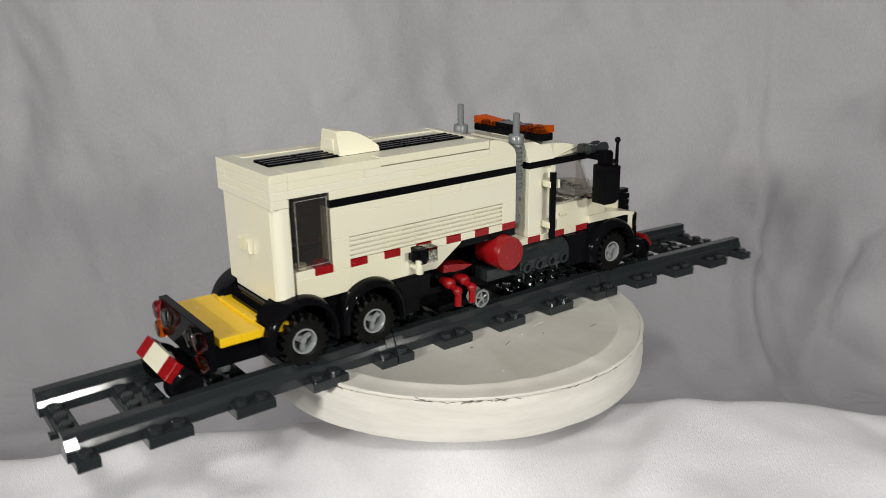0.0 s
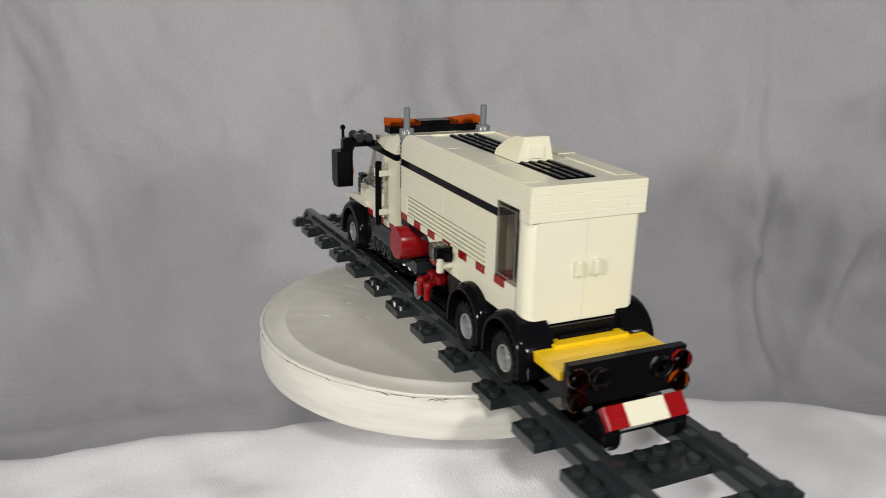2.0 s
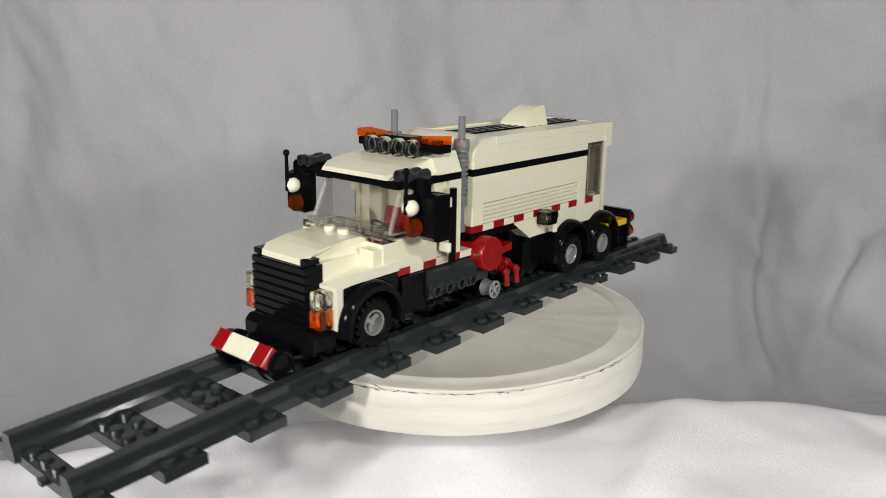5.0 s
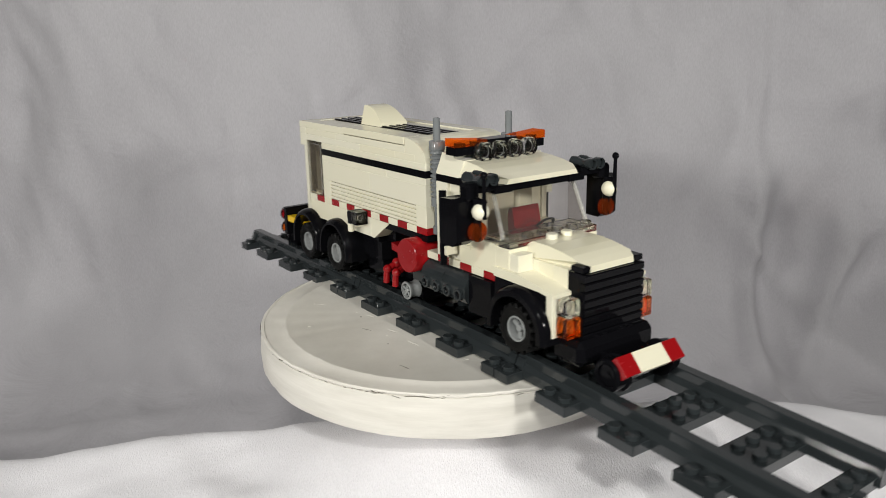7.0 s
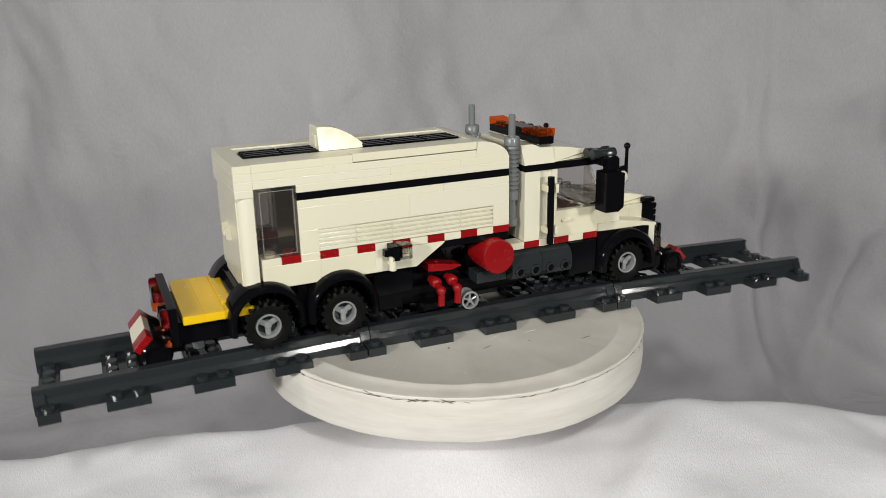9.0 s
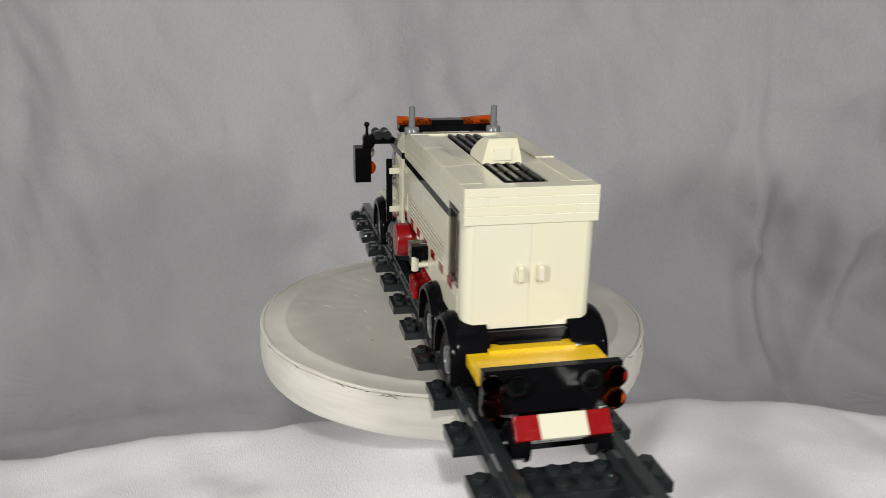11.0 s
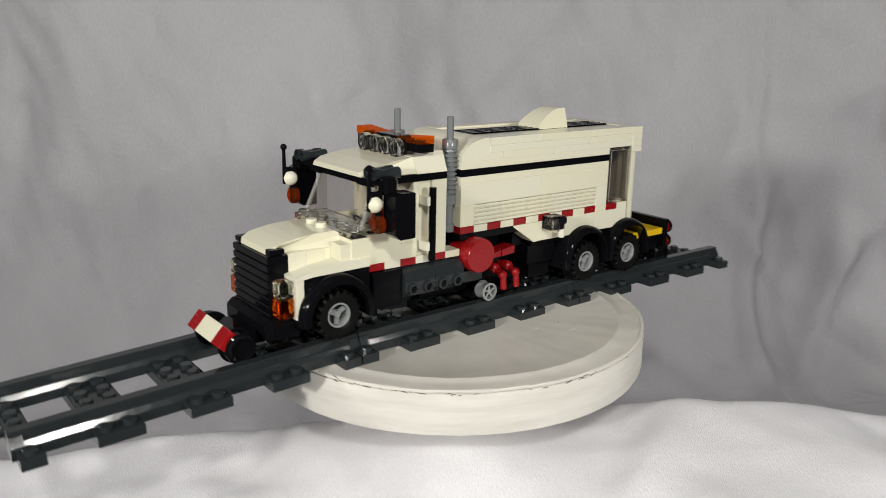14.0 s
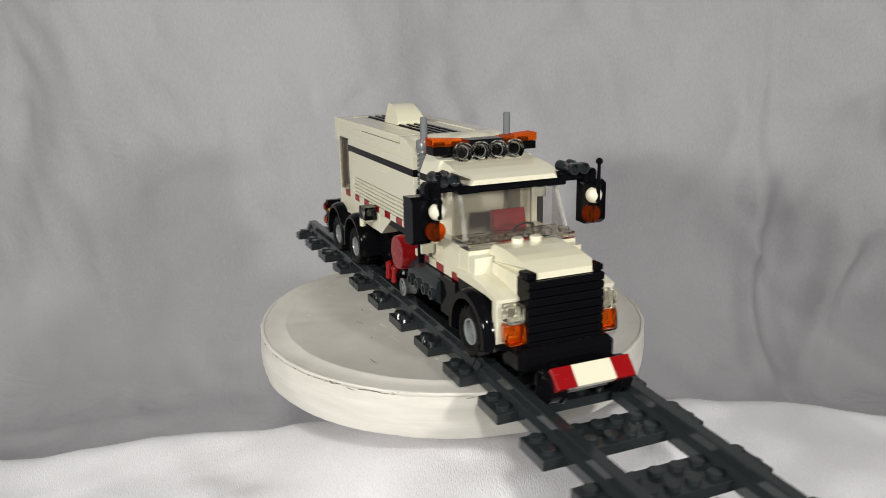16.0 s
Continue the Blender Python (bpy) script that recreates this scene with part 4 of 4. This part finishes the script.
def nose():
    ob = group_of("bonnet", "white sloped bonnet with side wings")
    piece("cowl", WHITE, ob, 58, 68, -24, 24, 37.8, 49.5)
    pts = [(66, 49.6), (69.5, 51.6), (78, 51.6), (86, 50.9), (91, 50.0), (95, 48.9), (99.0, 47.6), (99.4, 45.3), (66, 45.3)]
    bm = B()
    a, b = [], []
    for x, z in pts:
        w = 15.9 if z < 47 else 15.6 - 0.5 * (z - 47) - (0.5 if x > 90 else 0)
        if x > 95:
            w = 11.6
        a.append(bm.verts.new((x, -w, z)))
        b.append(bm.verts.new((x, w, z)))
    bm.faces.new(a)
    bm.faces.new(b[::-1])
    for i in range(len(pts)):
        j = (i + 1) % len(pts)
        bm.faces.new([a[i], b[i], b[j], a[j]])
    part("bonnet_top", bm, WHITE, ob)
    for y in (-4, 4):
        part("stud", stud(B(), 70.6, y, 51.5, 2.4, 2.0), WHITE, ob, smooth=True)
    piece("core", BLACK, ob, 60, 92, -15, 15, 22, 38)
    for s in (-1, 1):
        row("brick", WHITE, ob, (68, 76, 84, 92), s * 8, s * 15.9, 38, 45.6)
        piece("wing_block", WHITE, ob, 66, 73, s * 15.9, s * 23.6, 39.6, 48.0)
        part("wing", prism(B(), [(60, 37.8), (60, 41.4), (74, 41.4), (86, 39.6), (94, 37.8), (94, 36.4), (86, 37.4)], s * 15.9, s * 25.2), WHITE, ob)
        piece("cheek", WHITE, ob, 90.0, 93.4, s * 16.2, s * 24.8, 20.6, 37.0)
        hl = group_of("headlight", "clear headlight over an orange indicator")
        piece("lens", CLEAR, hl, 93.4, 99.4, s * 16.1, s * 23.0, 29.4, 36.2, chamfer=0.6)
        piece("indicator", ORANGE, hl, 93.4, 99.8, s * 16.1, s * 23.0, 21.4, 29.2, chamfer=0.6)
        for z in (33.0, 25.4):   # moulded ring behind each lens
            part("reflector", lathe(B(), (93.45, s * 19.6, z), (1, 0, 0), [(1.7, 0), (2.5, 0), (2.5, 0.8), (1.7, 0.8)], 18, closed=True), WHITE, hl)
        piece("grille_corner", BLACK, ob, 93.5, 99.8, s * 11.9, s * 15.9, 45.6, 47.8)
    gr = group_of("radiator_grille", "black slatted radiator grille")
    piece("backing", BLACK, gr, 92, 98.4, -15.9, 15.9, 14.5, 45.2)
    n = 9
    for k in range(n):
        z = 15.6 + (45.2 - 15.6) * k / n
        h = (45.2 - 15.6) / n
        part("slat", prism(B(), [(98.2, z + 0.1), (100.3, z + 0.12), (100.9, z + 0.45), (101.1, z + h - 0.6), (100.5, z + h - 0.16), (98.2, z + h - 0.1)], -15.8, 15.8), BLACK, gr)
    bm = box(B(), 88, 104, -20.5, 20.5, 10.5, 20.6, 2.4)
    for y in (-9, -5, 5, 9):
        for x in (100.5,):
            stud(bm, x, y, 20.5, 1.6, 0.9)
    part("front_bumper_beam", bm, BLACK, truck)


def light_bar():
    ob = group_of("light_bar", "black roof light bar with clear orange ends and four round lamps")
    piece("bar", BLACK, ob, 27.3, 34.8, -24, 24, 82.0, 85.4)
    piece("centre_tile", BLACK, ob, 27.6, 35.2, -8, 8, 85.4, 87.6)
    for s in (-1, 1):
        bm = B()
        pts = [(s * 8, 85.6), (s * 24.2, 85.7), (s * 24.2, 89.0), (s * 8, 87.7)]
        a = [bm.verts.new((27.4, y, z)) for y, z in pts]
        b = [bm.verts.new((35.2, y, z)) for y, z in pts]
        bm.faces.new(a)
        bm.faces.new(b[::-1])
        for i in range(4):
            bm.faces.new([a[i], b[i], b[(i + 1) % 4], a[(i + 1) % 4]])
        lens = part("orange_lens", bm, AMBER, ob, "clear orange sloped lens")
        for y in (11.6, 19.6):
            part("stud", stud(B(), 31.3, s * y, 85.4, 2.4, 1.5), BLACK, lens)
    for k in range(4):
        y = -12 + 8 * k
        lm = part("round_lamp", lathe(B(), (34.8, y, 83.0), (1, 0, 0), [(0, 0), (3.6, 0), (4.0, 0.4), (4.0, 2.0), (0, 2.0)], 24), BLACK, ob, "black round lamp with a clear ringed lens", smooth=True)
        bm = lathe(B(), (36.9, y, 83.2), (1, 0, 0), [(0, 0), (4.0, 0), (4.1, 0.3), (4.1, 2.6), (3.7, 3.1), (3.1, 3.2), (2.6, 2.5), (1.2, 2.2), (0, 2.2)], 28)
        part("lens", bm, CLEAR, lm, "clear round lens with a raised rim", smooth=True)
        # pale ring stands in for the bright highlight round the clear lens
        bm = lathe(B(), (36.82, y, 83.2), (1, 0, 0), [(2.5, 0), (2.9, 0), (2.9, 0.06), (2.5, 0.06)], 24, closed=True)
        part("reflector_ring", bm, PALE, lm)
    piece("foot", WHITE, ob, 28.3, 35.8, -12, 12, 80.0, 82.0)


def rear_deck():
    ob = group_of("rear_deck", "yellow plates on a black rear frame")
    piece("frame_beam", BLACK, ob, -134, -108, -19.8, 19.8, 16, 25.4)
    piece("plate", YELLOW, ob, -116.2, -110.2, -16, 16, 27.6, 30.0)
    piece("plate", YELLOW, ob, -132.4, -124.1, -24, 24, 25.4, 28.8)
    piece("plate", YELLOW, ob, -124.1, -116.1, -24, 24, 25.4, 28.8)
    for s in (-1, 1):   # ends of the deck seen inside the wheel arches
        piece("plate", YELLOW, ob, -116.0, -104.6, s * 16.2, s * 23.8, 25.4, 28.8)
    piece("plate", BLACK, ob, -110, -104, -15, 15, 25.6, 34.2)
    tp = part("tail_panel", box(B(), -137.6, -134.2, -24, 24, 17.0, 33.2), BLACK, truck, "black tail panel with round lamps")
    for s in (-1, 1):
        for y, z, mat, lab in ((12.6, 27.6, CLEAR, "clear reversing lamp"), (21.2, 28.6, REDCLEAR, "clear red tail lamp"), (21.2, 20.6, ORANGE, "clear orange indicator")):
            bm = lathe(B(), (-137.6, s * y, z), (-1, 0, 0), [(0, 0), (3.7, 0), (3.9, 0.5), (3.9, 2.2), (3.3, 3.0), (2.3, 3.2), (0, 3.2)], 22)
            lm = part("tail_lamp", bm, mat, tp, lab, smooth=True)
            if mat is CLEAR:
                # added ring in place of the light rings that the clear lens catches
                part("reflector_ring", lathe(B(), (-137.9, s * y, z), (-1, 0, 0), [(2.5, 0), (2.9, 0), (2.9, 0.2), (2.5, 0.2)], 20, closed=True), DKGREY, lm)
    part("tow_pin", rod(B(), (-126, 8, 9), (-126, 8, 16), 2.4), GREY, truck)
    part("tow_pin", rod(B(), (-126, -8, 9), (-126, -8, 16), 2.4), GREY, truck)


box_body()
roof()
chassis()
rail_gear()
tanks()
cab()
nose()
light_bar()
rear_deck()


# ---------------------------------------------------------------- the turning
def motions():
    tilt = pose(0, 0, 0, 0.47, -1.1, 0)
    disc_lean = pose(-0.0013, 0, -0.0007, 0.05, 0.05, 0)
    disc_tilt = pose(0, 0, 0, 0.82, -0.65, 0)
    pitched = pose(0, 0, 0, 0, -0.56, 0)
    turn = {0: 0.9, 0.5: 0.5, 1: 0.1, 1.5: -0.1, 2: 0.4, 2.5: 0.3, 3: 0.7, 3.5: 0.6, 4: 0.4, 4.5: 0.1, 5: -0.2, 5.5: -0.6, 6: -0.85,
            6.5: -0.8, 7: -1.1, 7.5: -0.75, 8: -0.4, 8.5: 0.0, 9: 0.3, 9.5: 0.5, 10: 0.7, 10.5: 0.9, 11: 0.9, 11.5: 0.8, 12: 0.5,
            12.5: 0.4, 13: 0.3, 13.5: 0.5, 14: 0.6, 14.5: 0.5, 15: -0.1, 15.5: -0.4, 16: -0.9}
    rows_disc, rows_track, rows_truck = [], [], []
    for t, extra in turn.items():
        a = -13.62 + 38.612 * (t - 8) + extra
        spin = pose(0, 0, 0, 0, 0, a)
        rows_disc.append((t, disc_lean @ spin @ disc_tilt))
        rows_track.append((t, spin @ tilt))
        rows_truck.append((t, spin @ tilt @ pitched))
    walk(disc, rows_disc)
    for section in TRACK:
        walk(section, rows_track)
    walk(truck, rows_truck)


motions()
